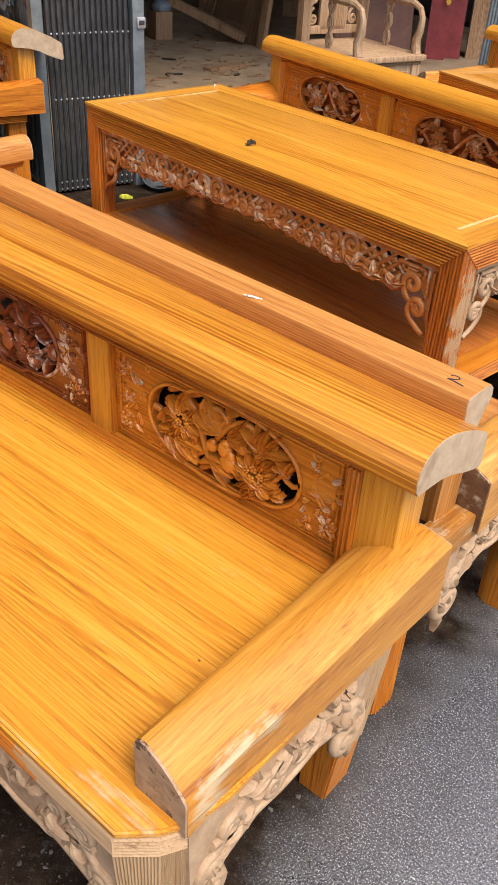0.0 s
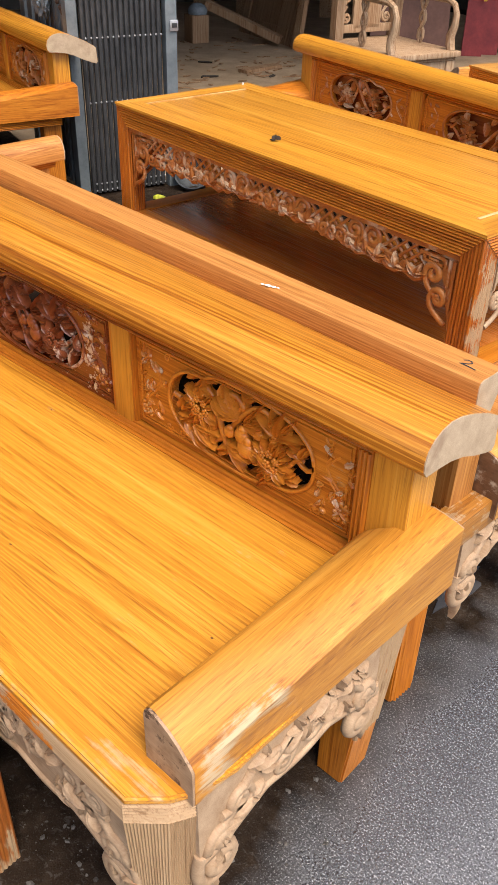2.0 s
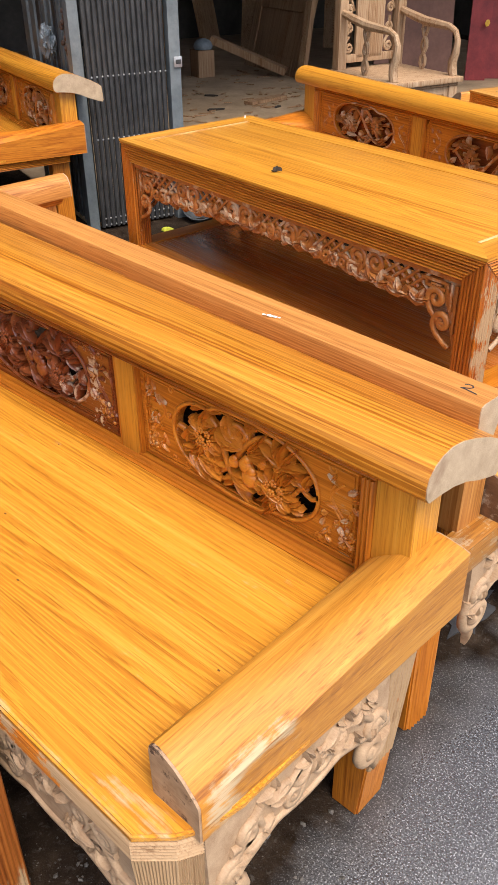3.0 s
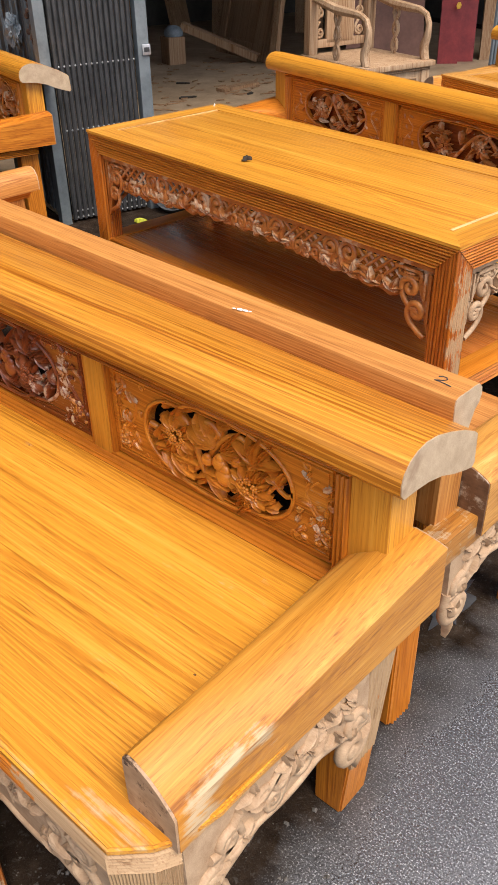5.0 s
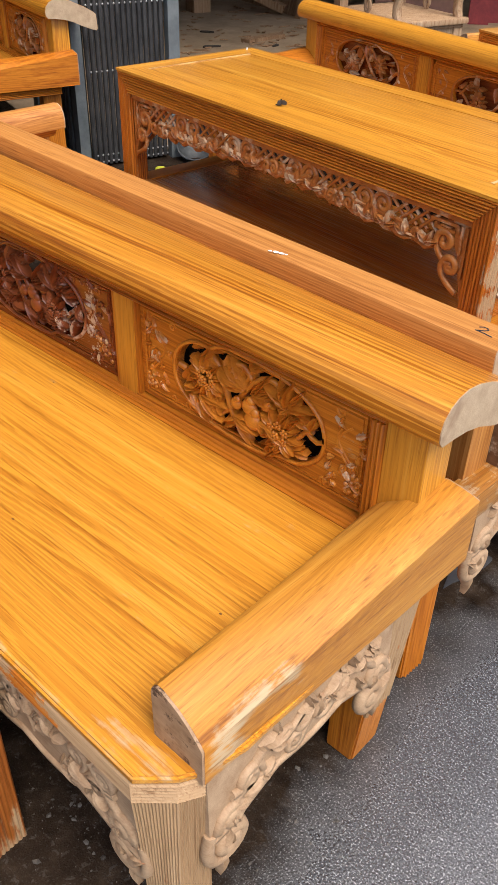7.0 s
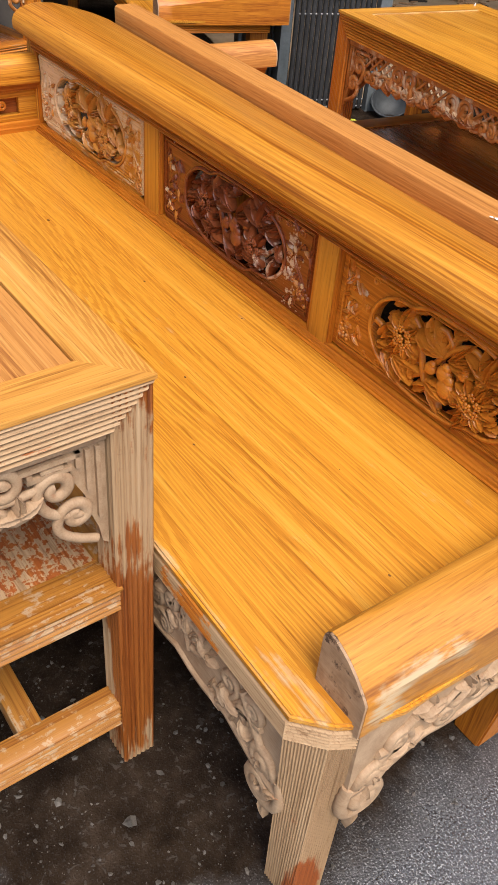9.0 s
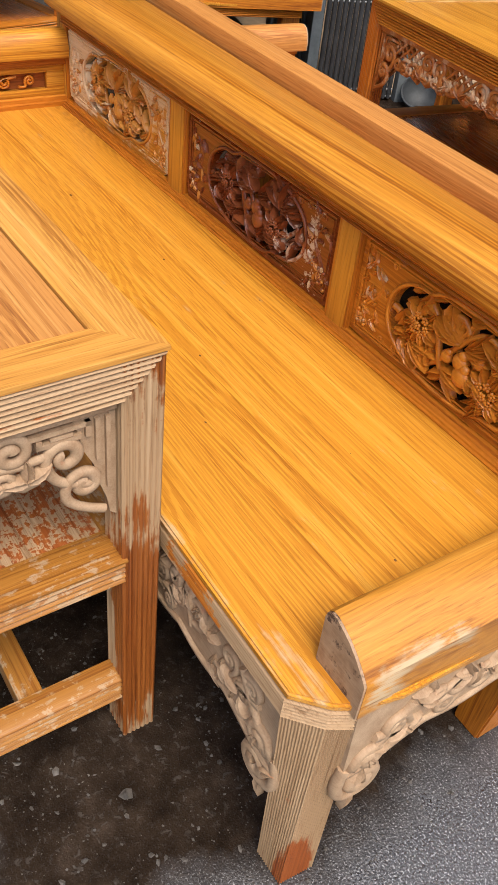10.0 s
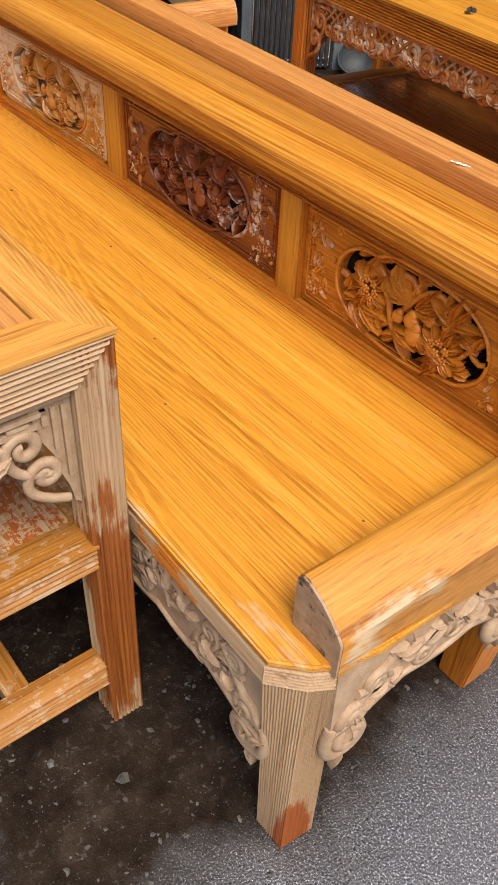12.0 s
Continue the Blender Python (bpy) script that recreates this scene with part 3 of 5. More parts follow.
        for fx, fz, fr in ((0.08, -0.05, 0.20), (0.14, -0.32, 0.24), (-0.10, -0.12, 0.15), (-0.18, 0.40, 0.13), (0.30, 0.18, 0.14)):
            bm = B()
            ball(bm, cx + fx * rx, y - 0.002, cz + fz * rz, fr * rz, 0.6, 10, 7)
            ball(bm, cx + (fx + 0.02) * rx, y - 0.004, cz + (fz + fr * 0.8) * rz, fr * rz * 0.6, 0.6, 8, 5)
            part("gourd", bm, relief_mat, plate)
    # leaves in and over the opening
    for i in range(64 if rich else 30):
        a = rnd.uniform(0, 6.28)
        q = math.sqrt(rnd.uniform(0.25, 0.98))
        lx, lz = lobed(a, rx * q, rz * q)
        inward = math.atan2(-lz, -lx)
        ang = rnd.uniform(0, 6.28) if q < 0.6 else inward + rnd.uniform(-1.2, 1.2)
        bm = B()
        leaf(bm, (cx + lx, cz + lz), ang, rz * rnd.uniform(0.30, 0.68), rz * rnd.uniform(0.17, 0.33), rnd.uniform(0.006, 0.014), rnd.uniform(-1.0, 1.0), y + 0.007)
        part("leaf", bm, relief_mat, plate)
    # low sprigs beside the opening
    pale = M["carve_chalk"] if rich else relief_mat
    for side in (-1, 1):
        bx = cx + side * w * 0.405
        for i in range(2):
            bm = B()
            tube(bm, [(bx + side * (0.004 + 0.02 * math.sin(k * 0.7 + i)) * h / 0.2, y, z0 + h * (0.16 + 0.07 * k + 0.05 * i)) for k in range(9)], 0.0018, 5, 0.8)
            part("sprig", bm, relief_mat, plate)
        for i in range(22 if rich else 5):
            bm = B()
            leaf(bm, (bx + rnd.uniform(-0.17, 0.17) * h, cz + rnd.uniform(-0.36, 0.36) * h), rnd.uniform(0, 6.28), h * rnd.uniform(0.07, 0.15), h * rnd.uniform(0.04, 0.075), 0.003, rnd.uniform(-0.8, 0.8), y)
            part("sprig_leaf", bm, pale if i % 3 == 0 else relief_mat, plate)
        if rich:
            for i in range(14):
                bm = B()
                ball(bm, bx + side * 0.02 + rnd.uniform(-0.07, 0.07) * h, y - 0.001, z0 + h * rnd.uniform(0.14, 0.36), 0.0042, 0.7, 6, 4)
                part("grape", bm, pale if i % 2 else relief_mat, plate)
    # scrolls along the edges above and below
    for i in range(10 if rich else 4):
        sx = x0 + w * (0.08 + 0.84 * rnd.random())
        sz = z0 + h * (0.13 if rnd.random() < 0.5 else 0.87)
        if abs(sx - cx) > rx * 0.45:
            bm = B()
            tube(bm, spiral(sx, sz, h * 0.05, 1.1, rnd.uniform(0, 6), rnd.choice((-1, 1)), y, None, 10), 0.0019, 5, 0.8)
            part("scroll", bm, relief_mat, plate)
    return plate


def place(ob_parent, name, bm, mat, frame_m, label=""):
    bm.transform(frame_m)
    return part(name, bm, mat, ob_parent, label)


def apron_shape(s, length, drop, arch):
    """Lower edge of an apron at s along it: hangs deep at both ends, scalloped between."""
    e = min(s, length - s)
    return -(arch + 0.38 * (drop - arch) * math.exp(-(e / 0.06) ** 2) + 0.010 * abs(math.sin(e * 27)))


def solid_apron(parent, length, frame_m, drop, arch, mat, seed, density=1.0):
    """A solid carved apron in the x-z plane, top at z 0, face towards -y: plate, end volutes, scrolls, leaves, knobs."""
    rnd = random.Random(seed)
    n = max(24, int(length * 90))
    bm = B()
    top, bot, top2, bot2 = [], [], [], []
    for i in range(n + 1):
        s = length * i / n
        z = apron_shape(s, length, drop, arch)
        bulge = -0.004
        top.append(bm.verts.new((s, 0, 0)))
        bot.append(bm.verts.new((s, bulge, z)))
        top2.append(bm.verts.new((s, 0.018, 0)))
        bot2.append(bm.verts.new((s, 0.016, z + 0.003)))
    for i in range(n):
        for a, b in ((top, bot), (bot, bot2), (bot2, top2), (top2, top)):
            bm.faces.new((a[i], a[i + 1], b[i + 1], b[i]))
    for i in (0, n):
        bm.faces.new((top[i], bot[i], bot2[i], top2[i]))
    plate = place(parent, "apron", bm, mat, frame_m, "carved apron with a scalloped lower edge")
    # roll along the lower edge
    bm = B()
    tube(bm, [(length * i / n, -0.003, apron_shape(length * i / n, length, drop, arch) + 0.004) for i in range(n + 1)], 0.0058, 6)
    place(plate, "edge_roll", bm, mat, frame_m)
    for end in (0, 1):
        sx = lambda v: v if end == 0 else length - v
        hand = 1 if end == 0 else -1
        bm = B()
        tube(bm, spiral(sx(0.034), -drop + 0.022, 0.027, 1.5, 1.2 if end == 0 else 1.94, -hand, 0.000, (sx(0.004), -drop * 0.62), 26), lambda s: 0.0125 - 0.004 * s, 8)
        place(plate, "volute", bm, mat, frame_m)
        bm = B()
        leaf(bm, (sx(0.02), -drop + 0.012), -1.35 if end == 0 else -1.79, 0.055, 0.022, 0.008, hand * -0.5, 0.002)
        place(plate, "leaf", bm, mat, frame_m)
        bm = B()
        tube(bm, spiral(sx(0.036), -drop * 0.58, 0.022, 1.4, 0.5 if end == 0 else 2.6, hand, -0.003, (sx(0.085), -0.03)), lambda s: 0.0095 - 0.003 * s, 8)
        place(plate, "volute", bm, mat, frame_m)
        for q in range(4):
            bm = B()
            leaf(bm, (sx(0.02 + 0.022 * q), -drop * (0.86 - 0.14 * q)), 1.0 + q * 0.7, 0.034, 0.018, 0.009, hand * 0.6, -0.001)
            place(plate, "leaf", bm, mat, frame_m)
    m = int(length * 40 * density)
    for i in range(m):
        s = 0.05 + (length - 0.1) * (i + rnd.random() * 0.8) / m
        zl = apron_shape(s, length, drop, arch)
        z = zl * rnd.uniform(0.25, 0.85)
        kind = rnd.random()
        bm = B()
        if kind < 0.5:
            tube(bm, spiral(s, z, rnd.uniform(0.012, 0.022), rnd.uniform(1.1, 1.6), rnd.uniform(0, 6.28), rnd.choice((-1, 1)), -0.003, (s + rnd.uniform(-0.05, 0.05), zl * rnd.uniform(0.3, 0.8)), 14), rnd.uniform(0.0048, 0.0072), 6)
            place(plate, "scroll", bm, mat, frame_m)
        else:
            a = rnd.uniform(0, 6.28)
            for k in range(3):
                bm = B()
                leaf(bm, (s, z), a + k * 0.75, rnd.uniform(0.022, 0.038), rnd.uniform(0.011, 0.018), rnd.uniform(0.005, 0.009), rnd.uniform(-0.7, 0.7), -0.001)
                place(plate, "leaf", bm, mat, frame_m)
    return plate


def pierced_apron(parent, length, frame_m, depth, mat, seed):
    """A fretted apron: bottom line of scrolls, lattice between, key fret at the corners, S-shaped brackets on the legs."""
    rnd = random.Random(seed)
    bm = B()
    box(bm, 0, length, 0.0, 0.014, -0.012, 0, 0.002)
    rail = place(parent, "apron", bm, mat, frame_m, "pierced apron of carved scrolls and lattice")
    for end in (0, 1):
        sx = lambda v: v if end == 0 else length - v
        hand = 1 if end == 0 else -1
        for cxx, czz, r, st in ((0.060, -0.058, 0.022, 1.2), (0.040, -0.104, 0.019, 1.9)):
            bm = B()
            tube(bm, spiral(sx(cxx), czz, r, 1.25, st if end == 0 else math.pi - st, -hand, 0.004, (sx(cxx * 0.3 + 0.004), czz - 0.050), 34), lambda s: 0.0078 - 0.0018 * abs(2 * s - 1), 10, 0.8)
            place(rail, "volute", bm, mat, frame_m)
        bm = B()
        along_y(bm, [(sx(p), q) for p, q in ((0.0, -0.010), (0.050, -0.010), (0.044, -0.030), (0.038, -0.060), (0.026, -0.085), (0.022, -0.110), (0.012, -0.140), (0.008, -0.165), (0.0, -0.172))], 0.006, 0.013)
        place(rail, "bracket", bm, mat, frame_m)
        for (a0, a1, b0, b1) in ((0.03, 0.10, -0.024, -0.018), (0.03, 0.036, -0.038, -0.018), (0.04, 0.09, -0.038, -0.032), (0.084, 0.09, -0.038, -0.026), (0.05, 0.075, -0.031, -0.027), (0.008, 0.013, -0.12, -0.018), (0.020, 0.025, -0.075, -0.018)):
            bm = B()
            box(bm, sx(a0), sx(a1), 0.001, 0.011, b0, b1, 0)
            place(rail, "fret_bar", bm, mat, frame_m)
    # lattice and scrolls along the middle
    span = length - 0.18
    n = max(1, round(span / 0.115))
    for i in range(n):
        s0 = 0.09 + span * i / n
        s1 = 0.09 + span * (i + 1) / n
        mid = (s0 + s1) / 2
        dz = depth * (1.0 + 0.15 * math.cos(2 * math.pi * (i + 0.5) / n))
        bm = B()
        if i % 2 == 0:
            for k in range(4):
                for sg in (-1, 1):
                    x = s0 + (s1 - s0) * (k + 0.5) / 4
                    bm = B()
                    tube(bm, [(x - sg * 0.022, 0.006 + 0.001 * sg, -0.012), (x + sg * 0.022, 0.006 + 0.001 * sg, -0.050)], 0.0042, 5)
                    place(rail, "lattice_bar", bm, mat, frame_m)
        else:
            for sg in (-1, 1):
                bm = B()
                tube(bm, spiral(mid + sg * 0.026, -0.032, 0.023, 1.4, 1.5 - sg, sg, 0.004, (mid + sg * 0.062, -0.05), 30), lambda s: 0.0078 - 0.0022 * s, 8, 0.8)
                place(rail, "scroll", bm, mat, frame_m)
        for k in range(4):
            x = s0 + (s1 - s0) * (k + 0.5) / 4
            if rnd.random() < 0.55:
                bm = B()
                tube(bm, spiral(x, -dz + 0.008, 0.014, 1.3, rnd.uniform(0, 6.28), rnd.choice((-1, 1)), 0.003, (x + rnd.uniform(-0.03, 0.03), -dz + 0.022), 12), 0.0058, 6)
                place(rail, "scroll", bm, mat, frame_m)
            else:
                for q in range(3):
                    bm = B()
                    leaf(bm, (x, -dz), 0.4 + q * 1.1 + rnd.uniform(-0.3, 0.3), 0.032, 0.016, 0.008, rnd.uniform(-0.6, 0.6), 0.003)
                    place(rail, "leaf", bm, mat, frame_m)
        bm = B()
        tube(bm, [(s0 + (s1 - s0) * k / 6, 0.006, -dz - 0.004 + 0.006 * math.sin(k * 1.9 + i)) for k in range(7)], 0.0066, 6)
        place(rail, "lower_stem", bm, mat, frame_m)
    return rail


# ---------- benches ----------
CREST = [(0.428, 0.640), (0.427, 0.655), (0.431, 0.670), (0.443, 0.683), (0.458, 0.690), (0.478, 0.693), (0.505, 0.689), (0.540, 0.677), (0.580, 0.660), (0.612, 0.642), (0.620, 0.635),
         (0.624, 0.586), (0.618, 0.580), (0.598, 0.586), (0.565, 0.598), (0.530, 0.614), (0.495, 0.624), (0.465, 0.628), (0.436, 0.630)]
FLAT_CREST = [(0.385, 0.640), (0.376, 0.648), (0.372, 0.660), (0.374, 0.672), (0.382, 0.680), (0.394, 0.681), (0.408, 0.680), (0.432, 0.680), (0.439, 0.677), (0.441, 0.671), (0.439, 0.606), (0.434, 0.601), (0.418, 0.601), (0.404, 0.604), (0.396, 0.612)]
ARM = [(-0.067, 0.420), (-0.068, 0.494), (-0.066, 0.503), (-0.060, 0.508), (-0.052, 0.508), (-0.042, 0.504), (-0.028, 0.497), (-0.015, 0.487), (-0.005, 0.477), (0.004, 0.467), (0.008, 0.461), (0.008, 0.402)]
BLOCK_BACK = [(-0.100, 0.420), (-0.098, 0.466), (-0.092, 0.480), (-0.082, 0.492), (-0.066, 0.503), (-0.045, 0.510), (-0.022, 0.511), (-0.006, 0.508), (0.008, 0.503), (0.018, 0.498), (0.0240, 0.493), (0.0240, 0.392)]
ARM_BACK = [(-0.118, 0.420), (-0.112, 0.440), (-0.103, 0.456), (-0.090, 0.471), (-0.074, 0.487), (-0.056, 0.503), (-0.038, 0.516), (-0.018, 0.520), (0.000, 0.518), (0.018, 0.515), (0.031, 0.511), (0.031, 0.405)]
LENGTH = 1.80


def bench(m, label, group, mirror=None, shade="orange", panels=("carve_orange", "carve_dark", "carve_pale"), raised=True, low_arm=True, crest=CREST, back=0.0,
          legs="mostly_raw", apron="carve_raw", rich=True, arm_start=0.034, arm_end=0.522, aprons=True, shift_raised=0.0, arm_wood="arm", edge="mostly_raw", seat="", board=False):
    """A carved bench: seat, legs, aprons, low arm at x 0, raised panelled arm at the other end, back with three panels and a rolled crest."""
    FLIP[0] = Matrix.Diagonal((*(mirror or (1, 1, 1)), 1))
    ob = thing("bench", m, label, "bench", group)
    W = lambda a: M[shade + "_" + a]
    L = LENGTH
    yb = 0.46 + back
    deep = -0.02 if crest is FLAT_CREST else 0.02
    # seat board with a cut corner
    bm = B()
    along_z(bm, [(-L, -0.019), (-0.045, -0.021), (-0.010, 0.013), (0.005, 0.040), (0.016, 0.09), (0.016, yb + deep), (-L, yb + deep)], 0.4075, 0.420)
    bmesh.ops.bevel(bm, geom=[e for e in bm.edges if abs(e.verts[0].co.z - e.verts[1].co.z) < 1e-6], offset=0.003, segments=2, affect="EDGES")
    part("seat", bm, M[seat] if seat else W("x"), ob, "long plank seat with straight glossy grain")
    bm = B()
    along_x(bm, reeds(0.372, 0.407, 6, -0.0225, 0.02), -L, -0.046)
    part("seat_edge", bm, M[edge + "_x"], ob, "reeded seat edge, stain worn to bare wood")
    bm = B()
    along_y(bm, reeds(0.372, 0.400, 5, 0.0045, -0.02), 0.045, yb)
    part("seat_edge", bm, M[edge + "_y"], ob)
    prof = reeds(0.372, 0.407, 6, 0.0, 0.03)
    corner = [Vector((-0.047, -0.0235, 0)), Vector((-0.010, 0.0105, 0)), Vector((0.0065, 0.040, 0))]
    for p0, p1 in zip(corner, corner[1:]):
        bm = B()
        d = (p1 - p0).normalized()
        nrm = Vector((d.y, -d.x, 0))
        prism(bm, prof, lambda p, q: tuple(p0 - nrm * p + Vector((0, 0, q))), lambda p, q: tuple(p1 - nrm * p + Vector((0, 0, q))))
        part("corner_edge", bm, M[edge + "_x"], ob)
    # legs
    def front_leg(x_in, name="leg"):
        bm = B()
        s = -1 if x_in else 1
        fx = (lambda x: x) if not x_in else (lambda x: -L - x)
        ring = lambda pts, z: [bm.verts.new((fx(x), y, z)) for x, y in pts]
        k = 13
        def face(a, b):
            out = []
            for i in range(k * 2 + 1):
                t = i / (2 * k)
                dn = 0.0017 if i % 2 else 0.0
                dx, dy = b[0] - a[0], b[1] - a[1]
                ln = math.hypot(dx, dy)
                out.append((a[0] + dx * t + -dy / ln * dn * -1 * -1, a[1] + dy * t + dx / ln * dn))
            return out
        top = face((-0.047, -0.0235), (-0.011, 0.0098)) + face((-0.0095, 0.0112), (0.0068, 0.040)) + [(-0.03, 0.06), (-0.07, 0.03)]
        low = face((-0.055, -0.003), (-0.004, -0.001)) + face((-0.0035, 0.0), (0.000, 0.052)) + [(-0.03, 0.056), (-0.055, 0.045)]
        rows = []
        for i in range(6):
            t = i / 5
            e = t ** 0.75
            rows.append(ring([(a[0] * (1 - e) + b[0] * e, a[1] * (1 - e) + b[1] * e) for a, b in zip(top, low)], 0.374 * (1 - t)))
        n = len(top)
        for a, b in zip(rows, rows[1:]):
            for i in range(n):
                bm.faces.new((a[i], a[(i + 1) % n], b[(i + 1) % n], b[i]))
        bm.faces.new(rows[0])
        bm.faces.new(rows[-1][::-1])
        part(name, bm, M["leg_z" if legs == "mostly_raw" else legs + "_z"], ob, "reeded tapering leg")
    front_leg(False)
    front_leg(True)
    for x0 in (-0.078, -L + 0.02):
        near = x0 > -0.5
        flare = 0.030 if near and legs == "mostly_raw" else 0.0
        bm = B()
        prism(bm, [(0.0, 0.395), (0.052, 0.395), (0.052, 0.465), (0.0, 0.465)], lambda p, q: (x0 + p, q, 0.0), lambda p, q: (x0 + p + (flare if p > 0.01 else 0.0), q, 0.374))
        bmesh.ops.bevel(bm, geom=list(bm.edges), offset=0.003, segments=2, affect="EDGES")
        part("leg", bm, M[{"mostly_raw": "amber_z", "chip": "amber_z"}.get(legs, legs + "_z")], ob)
        if near and legs == "mostly_raw":
            bm = B()
            prism(bm, reeds(0.397, 0.463, 7, 0.0, -0.02, 0.003), lambda p, q: (-0.012 + p, q, 0.125), lambda p, q: (0.0095 + p, q, 0.402))
            part("leg_facing", bm, M["edge_z"], ob, "bare reeded facing on the back leg")
        elif near and legs == "chip":
            bm = B()
            prism(bm, [(q, p) for p, q in reeds(0.404, 0.456, 6, -0.022, -0.05, 0.008)], lambda p, q: (q, p, 0.0), lambda p, q: (q, p, 0.374))
            part("leg_facing", bm, M["amber_z"], ob, "reeded facing on the back leg")
    if crest is FLAT_CREST:
        bm = B()
        box(bm, -0.03, 0.0145, 0.045, 0.43, 0.374, 0.428, 0.003)
        part("side_rail", bm, M["mid_y"], ob, "scraped rail under the armrest")
    if aprons:
        solid_apron(ob, L - 0.10, pose(-L + 0.05, -0.008, 0.374), 0.185, 0.115, M[apron], 5, 1.8)
        solid_apron(ob, 0.352, pose(0.006, 0.038, 0.401, 0, 0, 90), 0.178, 0.092, M[apron], 6, 1.25)
    # low arm
    if low_arm:
        bm = B()
        steps = 18
        rear = BLOCK_BACK if crest is FLAT_CREST else ARM_BACK
        rows = []
        for i in range(steps + 1):
            t = i / steps
            ease = [t ** 3.0 if j < 3 else (t ** 2.2 if j < 6 else t) for j in range(len(ARM))]
            rows.append([bm.verts.new((p0 + (p1 - p0) * e, arm_start + (arm_end - arm_start) * t, q0 + (q1 - q0) * e)) for e, (p0, q0), (p1, q1) in zip(ease, ARM, rear)])
        for a, b in zip(rows, rows[1:]):
            for i in range(len(ARM)):
                bm.faces.new((a[i], a[(i + 1) % len(ARM)], b[(i + 1) % len(ARM)], b[i]))
        bm.faces.new(rows[0])
        bm.faces.new(rows[-1][::-1])
        arm = part("armrest", bm, M[arm_wood + "_y"], ob, "rounded low armrest, varnish rubbed through at its outer edge")
        for y, prof in ((arm_start - 0.0035, ARM), (arm_end - 0.002, rear)):
            bm = B()
            ax, az = sum(p for p, q in prof) / len(prof), 0.46
            along_y(bm, [(ax + (p - ax) * 0.985, az + (q - az) * 0.985) for p, q in prof], y, y + 0.005)
            part("end_face", bm, M["end_patchy" if crest is FLAT_CREST else "end_cracked"], arm, "sawn end with dark knots")
    # back frame
    xr = [(-0.085, -0.022), (-0.629, -0.582), (-1.208, -1.152), (-L, -1.765)]
    for i, (a, b) in enumerate(xr):
        end = i in (0, 3)
        bm = B()
        box(bm, a, b, yb - 0.004, yb + (0.06 if end else 0.026), 0.420, 0.638, 0.003)
        part("post" if end else "mullion", bm, W("z"), ob)
    bm = B()
    along_x(bm, [(yb - 0.020, 0.420), (yb - 0.0205, 0.4225), (yb - 0.0150, 0.4232), (yb - 0.0145, 0.4262), (yb - 0.010, 0.4270), (yb - 0.009, 0.4300), (yb - 0.004, 0.4307), (yb - 0.003, 0.434), (yb + 0.02, 0.434), (yb + 0.02, 0.420)], -1.765, -0.085)
    part("lower_moulding", bm, M["amber_x"], ob)
    bm = B()
    along_x(bm, reeds(0.612, 0.633, 3, yb - 0.010, yb + 0.02, 0.005), -1.765, -0.085)
    part("upper_moulding", bm, M["amber_x"], ob)
    bays = [(-0.582, -0.085), (-1.152, -0.629), (-1.765, -1.208)]
    for (a, b), mat, seed in zip(bays, panels, (11, 23, 37)):
        plate_mat = {"carve_orange": M["chip_x"], "carve_dark": M["rust_dark"], "carve_pale": M["cream_x"], "carve_rust": M["amber_x"]}[mat]
        if seed == 11:
            bm = B()
            along_z(bm, [(q, p) for p, q in reeds(b - 0.022, b, 3, yb - 0.012, yb + 0.014, 0.005)], 0.434, 0.612)
            part("bay_moulding", bm, M["amber_z"], ob, "reeded strip beside the end post")
        for x in (a, b - 0.007):
            bm = B()
            box(bm, x, x + 0.007, yb - 0.002, yb + 0.014, 0.434, 0.612, 0.002)
            part("bay_moulding", bm, M["amber_z"], ob)
        carved_panel(ob, a + 0.008, (b - 0.022 if seed == 11 else b - 0.008), 0.435, 0.612, yb + 0.006, plate_mat, M[mat], seed, rich)
        # added dark sheet that stands in for the shade behind the pierced openings
        if board:
            bm = B()
            box(bm, a, b, yb + 0.030, yb + 0.036, 0.43, 0.62, 0)
            part("back_board", bm, M["rust_dark"], ob)
    # crest
    shift = back if crest is CREST else 0.0
    bm = B()
    widen = 0.40 if aprons and crest is CREST else 0.0
    prism(bm, crest, lambda p, q: (-L - 0.005, p + shift + (p - 0.43) * widen, q + 0.03 * widen), lambda p, q: (0.003, p + shift, q))
    crest_ob = part("crest_rail", bm, M["crest_x"] if shade == "orange" and aprons else W("x"), ob, "rolled crest rail with streaked grain")
    cyy = sum(p for p, q in crest) / len(crest) + shift
    czz = sum(q for p, q in crest) / len(crest)
    for x in (0.0015, -L - 0.0065):
        bm = B()
        wide = widen if x < 0 else 0.0
        along_x(bm, [(cyy + (p + shift - cyy) * 0.99 + (p - 0.43) * wide, czz + (q - czz) * 0.99 + 0.03 * wide) for p, q in crest], x, x + 0.003)
        part("end_face", bm, M["end_pale"], crest_ob, "pale sawn end of the crest rail")
    # raised arm
    if raised:
        keep = FLIP[0]
        FLIP[0] = keep @ Matrix.Translation((shift_raised, 0, 0))
        y_front = 0.05 if shift_raised else 0.0
        bm = B()
        box(bm, -L, -1.765, y_front + 0.02, y_front + 0.065, 0.42, 0.545, 0.003)
        part("arm_post", bm, W("z"), ob)
        prof = [(-1.755, 0.420), (-1.755, 0.430), (-1.762, 0.432), (-1.762, 0.441), (-1.768, 0.443), (-1.80, 0.443), (-1.80, 0.420)]
        bm = B()
        along_y(bm, prof, y_front, yb)
        part("arm_moulding", bm, M["amber_y"], ob)
        bm = B()
        along_y(bm, [(p, 0.960 - q) for p, q in prof], y_front, yb)
        part("arm_moulding", bm, M["amber_y"], ob)
